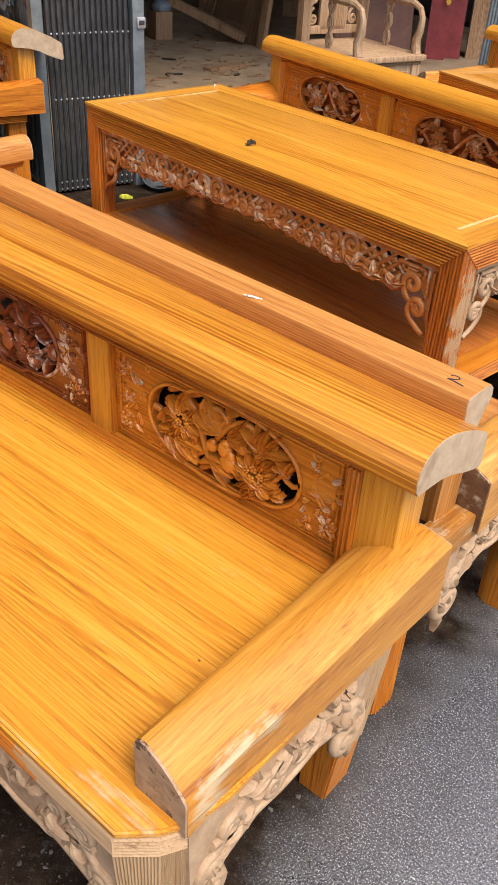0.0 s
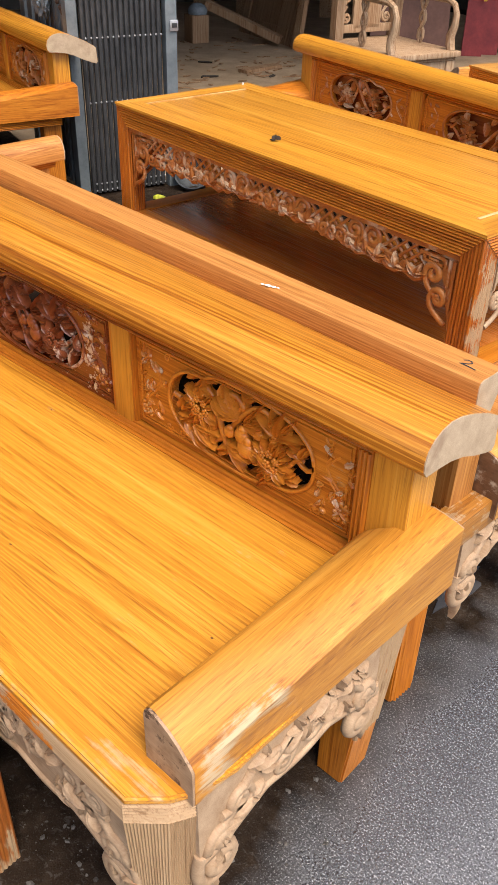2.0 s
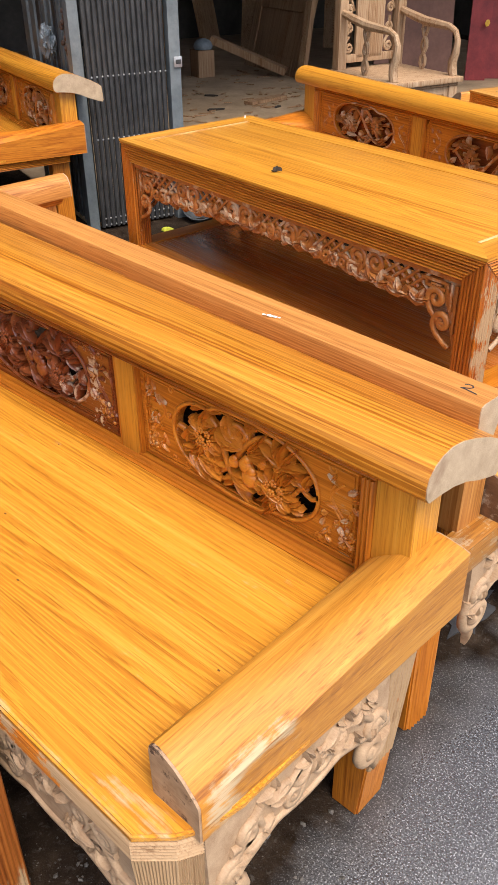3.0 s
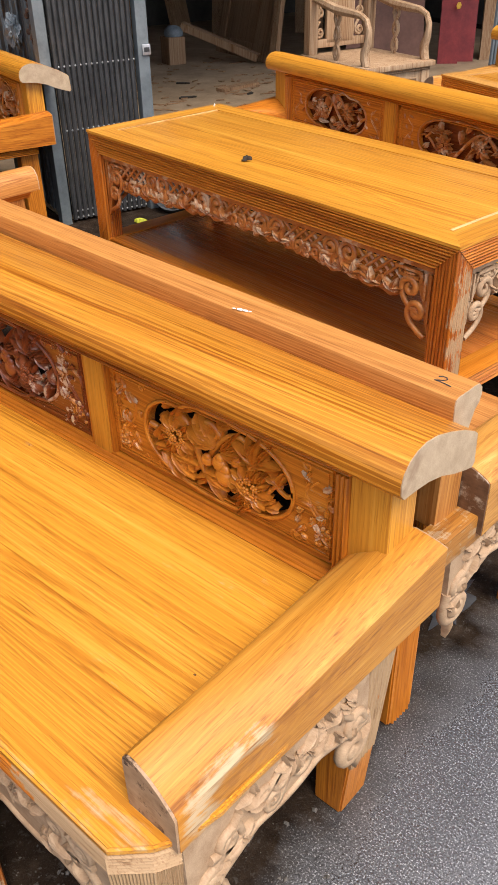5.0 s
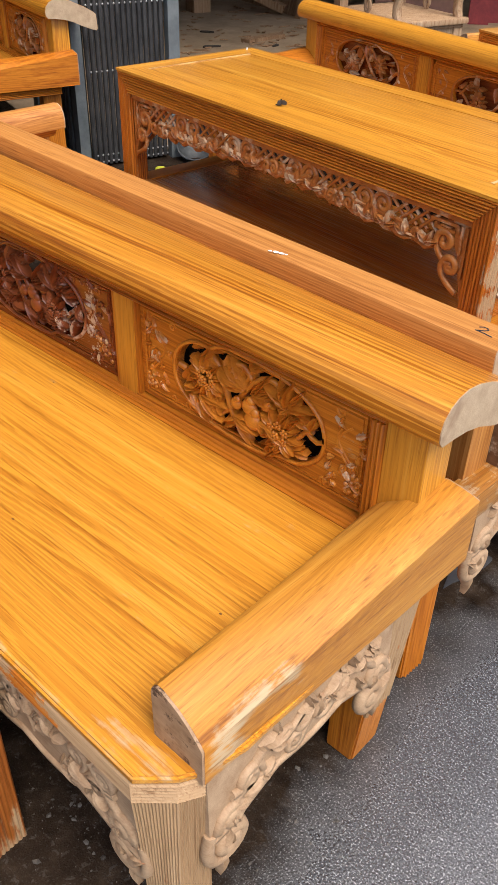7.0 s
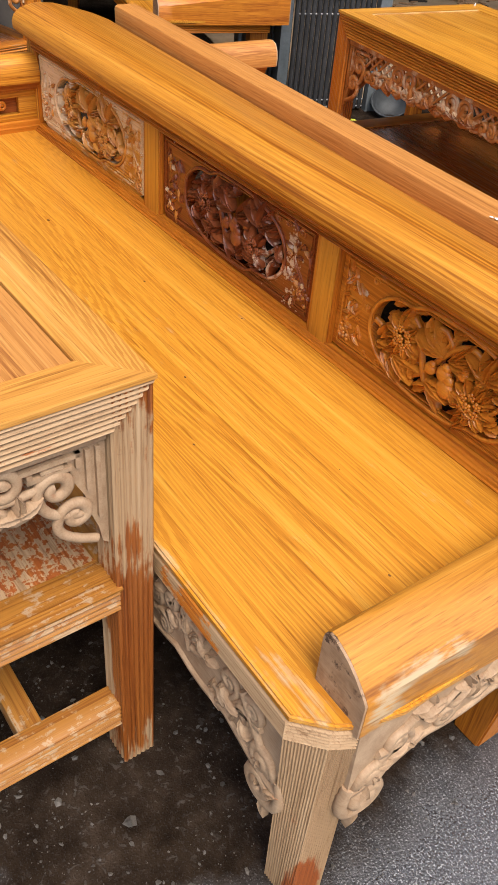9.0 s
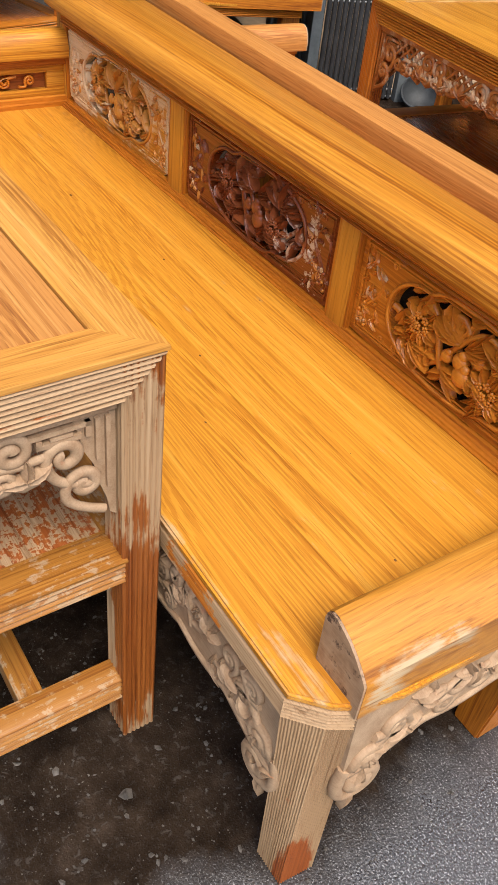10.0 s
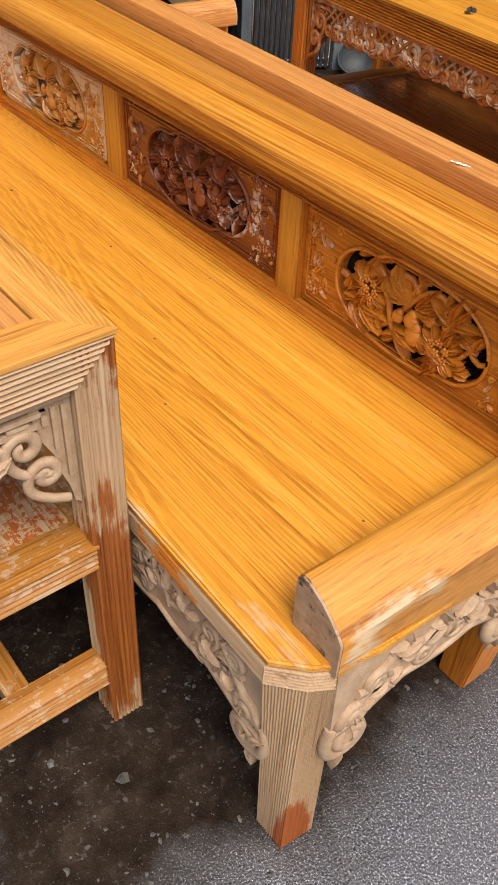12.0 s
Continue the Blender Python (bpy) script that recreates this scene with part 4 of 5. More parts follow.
        # pierced panel: two rails, stiles and a scroll in each window
        bm = B()
        for a0, a1, b0, b1 in ((0.065, yb, 0.443, 0.460), (0.065, yb, 0.500, 0.517), (0.065, 0.10, 0.460, 0.500), (0.215, 0.26, 0.460, 0.500), (0.41, yb, 0.460, 0.500)):
            box(bm, -1.788, -1.772, a0, a1, b0, b1, 0.0015)
        win = part("arm_panel", bm, W("y"), ob)
        bm = B()
        box(bm, -1.80, -1.791, 0.065, yb, 0.443, 0.517, 0)
        part("arm_backing", bm, M["rust_y"], ob)
        for c in (0.157, 0.335):
            for sg in (-1, 1):
                bm = B()
                tube(bm, spiral(sg * 0.032, 0.0, 0.013, 1.5, 0.6, sg, 0.0, (sg * 0.002, -sg * 0.012)), 0.0036, 6)
                bm.transform(pose(-1.779, c, 0.480, 0, 0, 90))
                part("scroll", bm, M["carve_orange"], win)
        top = [(-1.812, 0.540), (-1.812, 0.570), (-1.806, 0.588), (-1.792, 0.599), (-1.772, 0.602), (-1.755, 0.596), (-1.744, 0.580), (-1.740, 0.560), (-1.742, 0.540)]
        bm = B()
        along_y(bm, top, y_front - 0.02, yb)
        part("arm_rail", bm, W("y"), ob, "thick rounded top rail of the raised arm")
        bm = B()
        along_y(bm, [(-1.777 + (p + 1.777) * 0.985, 0.57 + (q - 0.57) * 0.985) for p, q in top], y_front - 0.023, y_front - 0.018)
        part("end_face", bm, M["end_pale"], ob)
    FLIP[0] = Matrix.Identity(4)
    return ob


# ---------- tables ----------
def table(m, label, L, W, H=0.704, top="orange", panel="orange_x", edge="amber", leg="amber", apron="carve_rust", shelf="brown_x", shelf_rail="chip", foot="chip", inset=0.0, pale=True, stretcher=True, group="low tables", depth=0.082, end_apron=""):
    """A table with a framed top, reeded edges, pierced aprons, a shelf and low stretchers. It spans x from -L to 0 and y from 0 to W."""
    ob = thing("table", m, label, "table", group)
    b = 0.062
    for y0, y1 in ((0, b), (W - b, W)):
        bm = B()
        ya, yi = (y0, y1) if y0 == 0 else (y1, y0)
        along_z(bm, [(-L, ya), (0, ya), (-b, yi), (-L + b, yi)], H - 0.006, H)
        part("top_rail", bm, M[top + "_x"], ob)
    for xa, xi in ((0, -b), (-L, -L + b)):
        bm = B()
        along_z(bm, [(xa, 0), (xa, W), (xi, W - b), (xi, b)], H - 0.006, H)
        part("top_rail", bm, M[top + "_y"], ob)
    bm = B()
    box(bm, -L + b + 0.0012, -b - 0.0012, b + 0.0012, W - b - 0.0012, H - 0.016, H - 0.0005 - inset, 0.001)
    part("top_panel", bm, M[panel], ob, "wide centre panel of the tabletop")
    if pale:
        for x in (-b - 0.009, -L + b + 0.003):
            bm = B()
            box(bm, x, x + 0.006, b, W - b, H - 0.003, H + 0.0012, 0.0005)
            part("inlay", bm, M["pale_inlay"], ob, "thin pale inlay line")
    z0, z1 = H - 0.058, H - 0.0065
    lw = 0.052

    def cut(q):
        return 0.001 + (z1 - q) / (z1 - z0) * (lw + 0.002)

    for face, backing in ((0.0, 0.03), (W, W - 0.03)):
        bm = B()
        prism(bm, reeds(z0, z1, 8, face, backing), lambda p, q: (-L + cut(q), p, q), lambda p, q: (-cut(q), p, q))
        part("reeded_edge", bm, M[edge + "_x"], ob)
    for face, backing in ((0.0, -0.03), (-L, -L + 0.03)):
        bm = B()
        prism(bm, reeds(z0, z1, 8, face, backing), lambda p, q: (p, cut(q), q), lambda p, q: (p, W - cut(q), q))
        part("reeded_edge", bm, M[edge + "_y"], ob)
    for x0 in (-lw - 0.002, -L + 0.002):
        for y0 in (0.002, W - lw - 0.002):
            bm = B()
            out = []
            k = 7
            corners = [(0, 0), (lw, 0), (lw, lw), (0, lw)]
            for (ax, ay), (bx, by) in zip(corners, corners[1:] + corners[:1]):
                for i in range(k * 4):
                    t = i / (k * 4)
                    dn = 0.0022 * (1 - abs(math.sin(math.pi * t * k)))
                    dx, dy = bx - ax, by - ay
                    out.append((x0 + ax + dx * t - dy / lw * dn, y0 + ay + dy * t + dx / lw * dn))
            along_z(bm, out, 0, z1)
            part("leg", bm, M[leg + "_z"], ob, "square reeded leg")
    # aprons on four sides
    pierced_apron(ob, L - 2 * lw - 0.006, pose(-L + lw + 0.003, 0.010, z0), depth, M[apron], 3)
    pierced_apron(ob, L - 2 * lw - 0.006, pose(-lw - 0.003, W - 0.010, z0, 0, 0, 180), 0.082, M[apron], 4)
    pierced_apron(ob, W - 2 * lw - 0.006, pose(-0.010, lw + 0.003, z0, 0, 0, 90), 0.074, M[end_apron or apron], 5)
    pierced_apron(ob, W - 2 * lw - 0.006, pose(-L + 0.010, W - lw - 0.003, z0, 0, 0, -90), 0.074, M[apron], 6)
    # shelf
    zs = 0.405
    for y0, y1 in ((0.006, 0.056), (W - 0.056, W - 0.006)):
        bm = B()
        box(bm, -L + lw, -lw, y0, y1, zs - 0.045, zs, 0.003)
        part("shelf_rail", bm, M[shelf_rail + "_x"], ob)
    for x0, x1 in ((-0.058, 0.002), (-L - 0.002, -L + 0.058)):
        bm = B()
        face = 0.002 if x0 > -0.5 else -L - 0.002
        along_y(bm, reeds(zs - 0.042, zs - 0.004, 4, face, face - 0.05 if x0 > -0.5 else face + 0.05), lw, W - lw)
        box(bm, x0, x1, lw - 0.004, W - lw + 0.004, zs - 0.004, zs, 0.001)
        part("shelf_rail", bm, M[shelf_rail + "_y"], ob)
    bm = B()
    box(bm, -L + 0.05, -0.05, 0.05, W - 0.05, zs - 0.02, zs - 0.004, 0.001)
    part("shelf", bm, M[shelf], ob, "dark shelf board below the top")
    if stretcher:
        for x0 in (-0.049, -L + 0.009):
            bm = B()
            along_y(bm, reeds(0.092, 0.142, 5, x0 + 0.04, x0), 0.05, W - 0.05)
            part("stretcher", bm, M[foot + "_y"], ob)
        for y0 in (W * 0.30, W * 0.62):
            bm = B()
            box(bm, -L + 0.04, -0.045, y0, y0 + 0.036, 0.098, 0.136, 0.003)
            part("stretcher", bm, M[foot + "_x"], ob)
        for x0 in (-0.26, -0.52, -0.8):
            if x0 > -L + 0.1:
                bm = B()
                box(bm, x0, x0 + 0.034, W * 0.30 + 0.034, W * 0.62 + 0.002, 0.100, 0.132, 0.003)
                part("stretcher", bm, M[foot + "_y"], ob)
    return ob


# ---------- ground and shop front ----------
def slab(name, material, x0, x1, y0, y1, z0, z1, label, category="", kind="structure", m=None):
    bm = B()
    box(bm, x0, x1, y0, y1, z0, z1, 0)
    ob = part(name, bm, material, None, label, smooth=False)
    if m is not None:
        ob.matrix_world = m
    return tagged(ob, "", category, "", kind)


bm = B()
n = 40
vs = [[bm.verts.new((-400 + 800 * (i / n), -400 + 800 * (j / n), 0)) for j in range(n + 1)] for i in range(n + 1)]
for i in range(n):
    for j in range(n):
        bm.faces.new((vs[i][j], vs[i + 1][j], vs[i + 1][j + 1], vs[i][j + 1]))
tagged(part("ground", bm, M["ground"], None, "damp grey asphalt with pale stone chips, shade by benches painted in", smooth=False), "", "ground", "", "structure")

# shop front: a frame of reference whose x runs along the front, y goes into the shop
FRONT = pose(-2.68, 1.96, 0, 0, 0, 72.5)


def front(x, y, z):
    return FRONT @ Matrix.Translation((x, y, z))


slab("floor", M["earth"], 0.0, 6.0, 0.05, 7.0, -0.1, 0.006, "dusty concrete workshop floor strewn with sawdust", "floor", m=front(0, 0, 0))
slab("wall_back", M["plaster"], -3.0, 6.5, 6.0, 6.2, 0, 4.0, "dark back wall of the workshop", "wall", m=front(0, 0, 0))
slab("wall_side", M["plaster"], -3.2, -3.0, 0.1, 6.0, 0, 4.0, "dark side wall of the workshop", "wall", m=front(0, 0, 0))
slab("wall_far", M["plaster"], 6.3, 6.5, 0.1, 6.0, 0, 4.0, "dark side wall of the workshop", "wall", m=front(0, 0, 0))
# the next two are unseen walls, raised to 11 m to block sky light
slab("wall_front", M["plaster"], -3.2, 6.5, -0.02, 0.1, 3.1, 11.0, "unseen lintel over the workshop opening, raised to block sky light", "wall", m=front(0, 0, 0))
slab("wall_street", M["plaster"], -12.0, -1.0, 0.0, 0.25, 0, 11.0, "unseen plaster wall added to block sky light from the left", "wall", m=front(0, 0, 0))
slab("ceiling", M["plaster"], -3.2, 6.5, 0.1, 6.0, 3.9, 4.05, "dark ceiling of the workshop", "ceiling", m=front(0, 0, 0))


def folding_gate(m, width, label, mat, height=2.45, rows=(0.02, 0.05, 0.40, 0.655, 1.1, 1.6, 2.2)):
    """A folded steel gate: corrugated strips side by side with rows of rivets, and a lock post."""
    ob = thing("folding_gate", m, label, "gate")
    pitch = 0.0245
    n = int(width / pitch)
    bm = B()
    along_z(bm, [(0.0, 0.0), (0.003, -0.010), (0.010, -0.014), (0.016, -0.010), (0.019, 0.0), (0.0245, 0.002), (0.0245, 0.004), (0.018, 0.003), (0.0145, -0.008), (0.010, -0.011), (0.005, -0.008), (0.002, 0.003)], 0.012, height)
    strip = finish(bm)
    bm = B()
    ball(bm, 0, 0, 0, 0.0045, 0.6, 8, 5)
    dot = finish(bm)
    for i in range(n):
        s = part("strip", strip, M[mat], ob)
        s.matrix_local = Matrix.Translation((i * pitch, 0, 0))
        for z in rows[:5]:
            r = part("rivet", dot, M["rivet"], s)
            r.matrix_local = Matrix.Translation((0.0225, -0.0035, z))
    return ob


gate = folding_gate(front(0.025, 0, 0), 0.375, "folded dark grey corrugated steel gate with rivet rows", "steel_dark")
# lock post beside the gate
bm = B()
along_z(bm, [(0.380, -0.022), (0.432, -0.022), (0.432, 0.02), (0.424, 0.02), (0.424, -0.014), (0.388, -0.014), (0.388, 0.02), (0.380, 0.02)], 0.0, 2.45)
post = part("lock_post", bm, M["steel_grey"], gate, "scuffed grey steel lock post")
bm = B()
box(bm, 0.398, 0.437, -0.030, -0.021, 0.668, 0.712, 0.004)
part("lock_plate", bm, M["rivet"], post)
bm = B()
box(bm, 0.405, 0.430, -0.0325, -0.0295, 0.682, 0.700, 0.001)
part("lock_slot", bm, M["steel_dark"], post)
for i, (x, w, mat) in enumerate(((-0.055, 0.045, "steel_grey"), (-0.13, 0.035, "steel_dark"), (-0.19, 0.05, "steel_grey"), (-0.27, 0.045, "steel_grey"), (-0.345, 0.05, "steel_dark"), (-0.43, 0.055, "steel_grey"), (-0.52, 0.05, "steel_grey"), (-0.62, 0.06, "steel_dark"), (-0.75, 0.08, "steel_grey"), (-0.9, 0.09, "steel_grey"))):
    bm = B()
    along_z(bm, [(x, -0.02), (x + w, -0.02), (x + w, 0.03), (x + w - 0.006, 0.03), (x + w - 0.006, -0.013), (x + 0.006, -0.013), (x + 0.006, 0.03), (x, 0.03)], 0.0, 2.45)
    ob = part("gate_post", bm, M[mat], None, "blue-grey painted steel channel of the shop gate")
    ob.matrix_world = front(0.02, 0, 0) @ pose(0, 0, 0, 0, 0, -93 if x < -0.1 else 0)
    tagged(ob, "", "post", "gate channels", "")
bm = B()
for i in range(9):
    ball(bm, 0.012 * math.sin(i * 2.2), 0.008 * math.cos(i * 1.7), 0.020 * i, 0.013 + 0.006 * math.sin(i * 3.1), 0.7, 7, 5)
chain = part("rusty_chain", bm, M["rust_iron"], None, "rusty chain bundle hanging on a gate channel")
chain.matrix_world = front(0.02, 0, 0) @ pose(0, 0, 0, 0, 0, -93) @ Matrix.Translation((-0.115, -0.036, 0.74))
tagged(chain, "", "chain")
bm = B()
bmesh.ops.create_icosphere(bm, subdivisions=4, radius=0.06)
for v in bm.verts:
    v.co *= 1 + 0.55 * noise.noise(v.co * 45) + 0.25 * noise.noise(v.co * 110)
    v.co.y *= 0.5
bag = part("plastic_bag", bm, M["blue_cloth"], None, "crumpled pale blue plastic bag stuffed behind the gate")
bag.matrix_world = front(0.02, 0, 0) @ pose(0, 0, 0, 0, 0, -93) @ Matrix.Translation((-0.36, -0.05, 0.76))
tagged(bag, "", "bag")

# gate folded on the far side of the opening
gate2 = folding_gate(front(2.55, 0.0, 0), 0.55, "folded pale grey corrugated steel gate", "steel_grey", rows=(0.4, 0.7))

# ---------- benches and tables ----------
bench_a = bench(Matrix.Identity(4), "carved bench with orange varnished seat, pierced panels, bare unfinished legs", "carved benches", seat="seat_worn_x", edge="edge")
bench(pose(-0.006, 1.049, 0, 0, 0, -3.5), "carved bench standing back to back, with a flat crest rail", "carved benches", mirror=(1, -1, 1), crest=FLAT_CREST, back=-0.115,
      shade="dull", rich=False, arm_start=-0.09, arm_end=0.335, shift_raised=0.10, panels=("carve_rust",) * 3, legs="chip", apron="carve_raw", edge="half", arm_wood="honey")
bench(pose(-2.151, 2.187, 0, 0, 0, -16) @ Matrix.Diagonal((1.25, 1, 1, 1)), "carved bench with orange varnish and pierced flower panels", "carved benches", mirror=(-1, 1, 1), raised=False,
      rich=False, panels=("carve_rust",) * 3, aprons=False, edge="amber", legs="amber", arm_wood="amber", board=True)
bench(pose(-2.62, 1.263, 0, 0, 0, -15.5) @ Matrix.Scale(1.04, 4), "carved wooden bench with orange varnish beside the steel gate", "carved benches", raised=False,
      rich=False, panels=("carve_rust",) * 3, aprons=False, edge="amber", legs="amber", arm_wood="amber", board=True)
table(pose(-0.302, -0.033, 0, 0, 0, 0.9) @ Matrix.Translation((0, -0.50, 0)), "low wooden table, varnished frame, bare reeded legs, unfinished apron", 1.25, 0.50, top="honey", panel="pinkish_x", edge="mostly_raw", leg="half",
      apron="carve_raw", shelf="shelf_raw", shelf_rail="mid", foot="mid", inset=0.003, pale=False)
table(pose(-0.272, 1.053, 0, 0, 0, -7.7), "low wooden table, glossy orange top, pierced apron, dark shelf", 1.27, 0.48, leg="rubbed", depth=0.066, end_apron="carve_raw")
table(pose(-1.17, 2.53, 0, 0, 0, -22) @ Matrix.Translation((1.2, 0, 0)), "low wooden table with glossy orange top standing in the far row", 1.2, 0.5, top="honey", edge="chip", stretcher=False)
table(pose(-2.46, 0.25, 0, 0, 0, 12), "low wooden table with orange varnish beyond the raised bench arm", 1.1, 0.60, panel="orange_x")
bench(pose(-1.64, 3.93, 0, 0, 0, -20) @ Matrix.Translation((0, -0.49, 0)), "carved wooden bench with orange varnish in the far row", "carved benches", mirror=(-1, 1, 1), raised=False, rich=False,
      panels=("carve_rust",) * 3, aprons=False, edge="amber", legs="amber", arm_wood="honey")


# ---------- workshop interior ----------
def board(bm, a, b, w, t, up=(0, 0, 1)):
    """A plank from a to b with width w and thickness t."""
    a, b = Vector(a), Vector(b)
    d = (b - a).normalized()
    s = d.cross(Vector(up)).normalized()
    n = s.cross(d)
    pts = [(-w / 2, -t / 2), (w / 2, -t / 2), (w / 2, t / 2), (-w / 2, t / 2)]
    prism(bm, pts, lambda p, q: tuple(a + s * p + n * q), lambda p, q: tuple(b + s * p + n * q))
    return bm


def armchair(m):
    ob = thing("armchair", m, "bare unvarnished carved armchair with curved arms at the shop opening", "armchair")
    w, d, h = 0.46, 0.60, 0.45
    mat = M["bare_z"]
    bm = B()
    box(bm, -0.02, w + 0.02, -0.02, d, h - 0.03, h, 0.006)
    part("seat", bm, mat, ob)
    bm = B()
    along_x(bm, reeds(h - 0.05, h - 0.03, 2, 0.0, 0.03), 0, w)
    part("seat_edge", bm, mat, ob)
    for x, y in ((0.0, 0.0), (w - 0.06, 0.0), (0.0, d - 0.07), (w - 0.06, d - 0.07)):
        bm = B()
        box(bm, x, x + 0.06, y, y + 0.06, 0, h - 0.05, 0.006)
        part("leg", bm, mat, ob)
    for a in ((0.05, 0.008, w - 0.05, 0.02), ):
        bm = B()
        box(bm, 0.05, w - 0.05, 0.012, 0.035, 0.20, h - 0.05, 0.004)
        front_panel = part("front_panel", bm, mat, ob)
        bm = B()
        loop = [(0.09, 0.010, 0.25), (0.23, 0.010, 0.24), (0.37, 0.010, 0.25), (0.37, 0.010, 0.36), (0.23, 0.010, 0.37), (0.09, 0.010, 0.36)]
        tube(bm, loop + loop[:2], 0.005, 5)
        part("bead", bm, mat, front_panel)
        bm = B()
        box(bm, w - 0.018, w - 0.003, 0.05, d - 0.06, 0.20, h - 0.05, 0.003)
        part("side_panel", bm, mat, ob)
    for x in (0.02, w - 0.02):
        # arm: runs forward from the back, then rolls down to the seat
        pts = [(x, d - 0.06, h + 0.30), (x, d - 0.18, h + 0.275), (x, d - 0.30, h + 0.255), (x, d - 0.40, h + 0.25), (x, d - 0.50, h + 0.245), (x, d - 0.555, h + 0.225), (x, d - 0.58, h + 0.18), (x, d - 0.575, h + 0.12), (x, d - 0.555, h + 0.07), (x, d - 0.56, h + 0.03), (x, d - 0.575, h - 0.005)]
        bm = B()
        tube(bm, pts, lambda s: 0.021 + 0.005 * math.sin(s * 9), 8, 1.0, Vector((1, 0, 0)))
        part("arm", bm, mat, ob)
        bm = B()
        pts = [(x, d - 0.30 + 0.022 * math.sin(i * 1.1), h + 0.245 * i / 8) for i in range(9)]
        tube(bm, pts, 0.012, 6, 1.0, Vector((1, 0, 0)))
        part("arm_support", bm, mat, ob)
        bm = B()
        pts = [(x, d - 0.30 - 0.022 * math.sin(i * 1.1), h + 0.245 * i / 8) for i in range(9)]
        tube(bm, pts, 0.010, 6, 1.0, Vector((1, 0, 0)))
        part("arm_support", bm, mat, ob)
        bm = B()
        box(bm, x - 0.03, x + 0.03, d - 0.075, d - 0.015, h, h + 0.62, 0.006)
        part("back_post", bm, mat, ob)
    bm = B()
    box(bm, 0.13, w - 0.13, d - 0.05, d - 0.028, h + 0.05, h + 0.60, 0.004)
    part("splat", bm, mat, ob)
    for x in (0.085, w - 0.085):
        for i in range(5):
            bm = B()
            tube(bm, spiral(x, h + 0.11 + 0.1 * i, 0.026, 1.4, i * 1.3, 1 if i % 2 else -1, d - 0.04, (x, h + 0.17 + 0.1 * i)), 0.009, 6)
            part("back_scroll", bm, mat, ob)
    bm = B()
    box(bm, 0.04, w - 0.04, d - 0.05, d - 0.025, h + 0.03, h + 0.075, 0.004)
    part("back_rail", bm, mat, ob)
    return ob


armchair(front(1.84, 0.20, 0))

# a door panel leaning inside
door = thing("leaning_door", front(3.0, 3.0, 0) @ pose(0, 0, 0, 0, 14, 0), "old unfinished panelled wooden door leaning inside the workshop", "door")
for y0, y1, z0, z1, nm in ((0, 0.12, 0, 1.7, "stile"), (0.83, 0.95, 0, 1.7, "stile"), (0.12, 0.83, 0.0, 0.14, "rail"), (0.12, 0.83, 0.52, 0.62, "rail"), (0.12, 0.83, 1.0, 1.1, "rail"), (0.12, 0.83, 1.55, 1.7, "rail")):
    bm = B()
    box(bm, 0, 0.05, y0, y1, z0, z1, 0.004)
    part(nm, bm, M["old_wood"], door)
for z0, z1 in ((0.14, 0.52), (0.62, 1.0), (1.1, 1.55)):
    bm = B()
    box(bm, 0.015, 0.035, 0.11, 0.84, z0 - 0.01, z1 + 0.01, 0.002)
    part("panel", bm, M["old_wood"], door)

crate = thing("crate", front(2.27, 3.46, 0.006) @ Matrix.Scale(0.75, 4), "small wooden crate on the workshop floor", "crate")
for a in ((0, 0.21, 0, 0.015), (0, 0.21, 0.2, 0.215)):
    bm = B()
    box(bm, a[0], a[1], a[2], a[3], 0, 0.29, 0.003)
    part("side", bm, M["old_wood"], crate)
for x in (0.0, 0.195):
    bm = B()
    box(bm, x, x + 0.015, 0.015, 0.2, 0, 0.29, 0.003)
    part("side", bm, M["old_wood"], crate)
bm = B()
box(bm, 0.015, 0.195, 0.015, 0.2, 0, 0.02, 0.001)
part("bottom", bm, M["old_wood"], crate)
bm = B()
bmesh.ops.create_uvsphere(bm, u_segments=16, v_segments=8, radius=0.085, matrix=Matrix.LocRotScale((0, 0, 0), None, (1, 1, 0.75)))
bmesh.ops.delete(bm, geom=[v for v in bm.verts if v.co.z < -0.03], context="VERTS")
cap = part("white_cap", bm, M["blue_cloth"], None, "pale dusty plastic cap lying on the crate")
cap.matrix_world = front(2.36, 3.54, 0.250)
tagged(cap, "", "cap")


def loose_board(name, a, b, w, t, mat, label, group="loose boards"):
    bm = B()
    board(bm, a, b, w, t)
    ob = part(name, bm, M[mat], None, label)
    ob.matrix_world = FRONT
    tagged(ob, "", "board", group)


loose_board("curved_beam", (2.45, 3.55, 0.30), (2.95, 3.1, 0.05), 0.10, 0.06, "old_wood", "rough sawn beam slumped against a crate")
loose_board("plank", (2.05, 2.19, 0.018), (2.42, 2.29, 0.018), 0.09, 0.022, "old_wood", "short grey plank lying on the workshop floor")
loose_board("beam", (2.98, 2.90, 0.0), (3.22, 2.95, 1.5), 0.07, 0.05, "old_wood", "narrow batten leaning on a door")
for i, (x, y, h, w, tilt, mat) in enumerate(((3.5, 4.6, 2.0, 0.30, 0.3, "old_wood"), (3.9, 4.9, 2.1, 0.28, 0.2, "old_wood"), (3.3, 5.2, 1.8, 0.35, -0.2, "old_wood"), (2.7, 5.4, 1.5, 0.25, 0.25, "old_wood"), (2.3, 5.5, 1.2, 0.4, 0.1, "old_wood"), (4.4, 4.4, 2.0, 0.3, 0.25, "old_wood"))):
    loose_board("leaning_board", (x, y, 0.006), (x + tilt, y + 0.35, h), w, 0.03, mat, "dusty board leaning in the workshop")
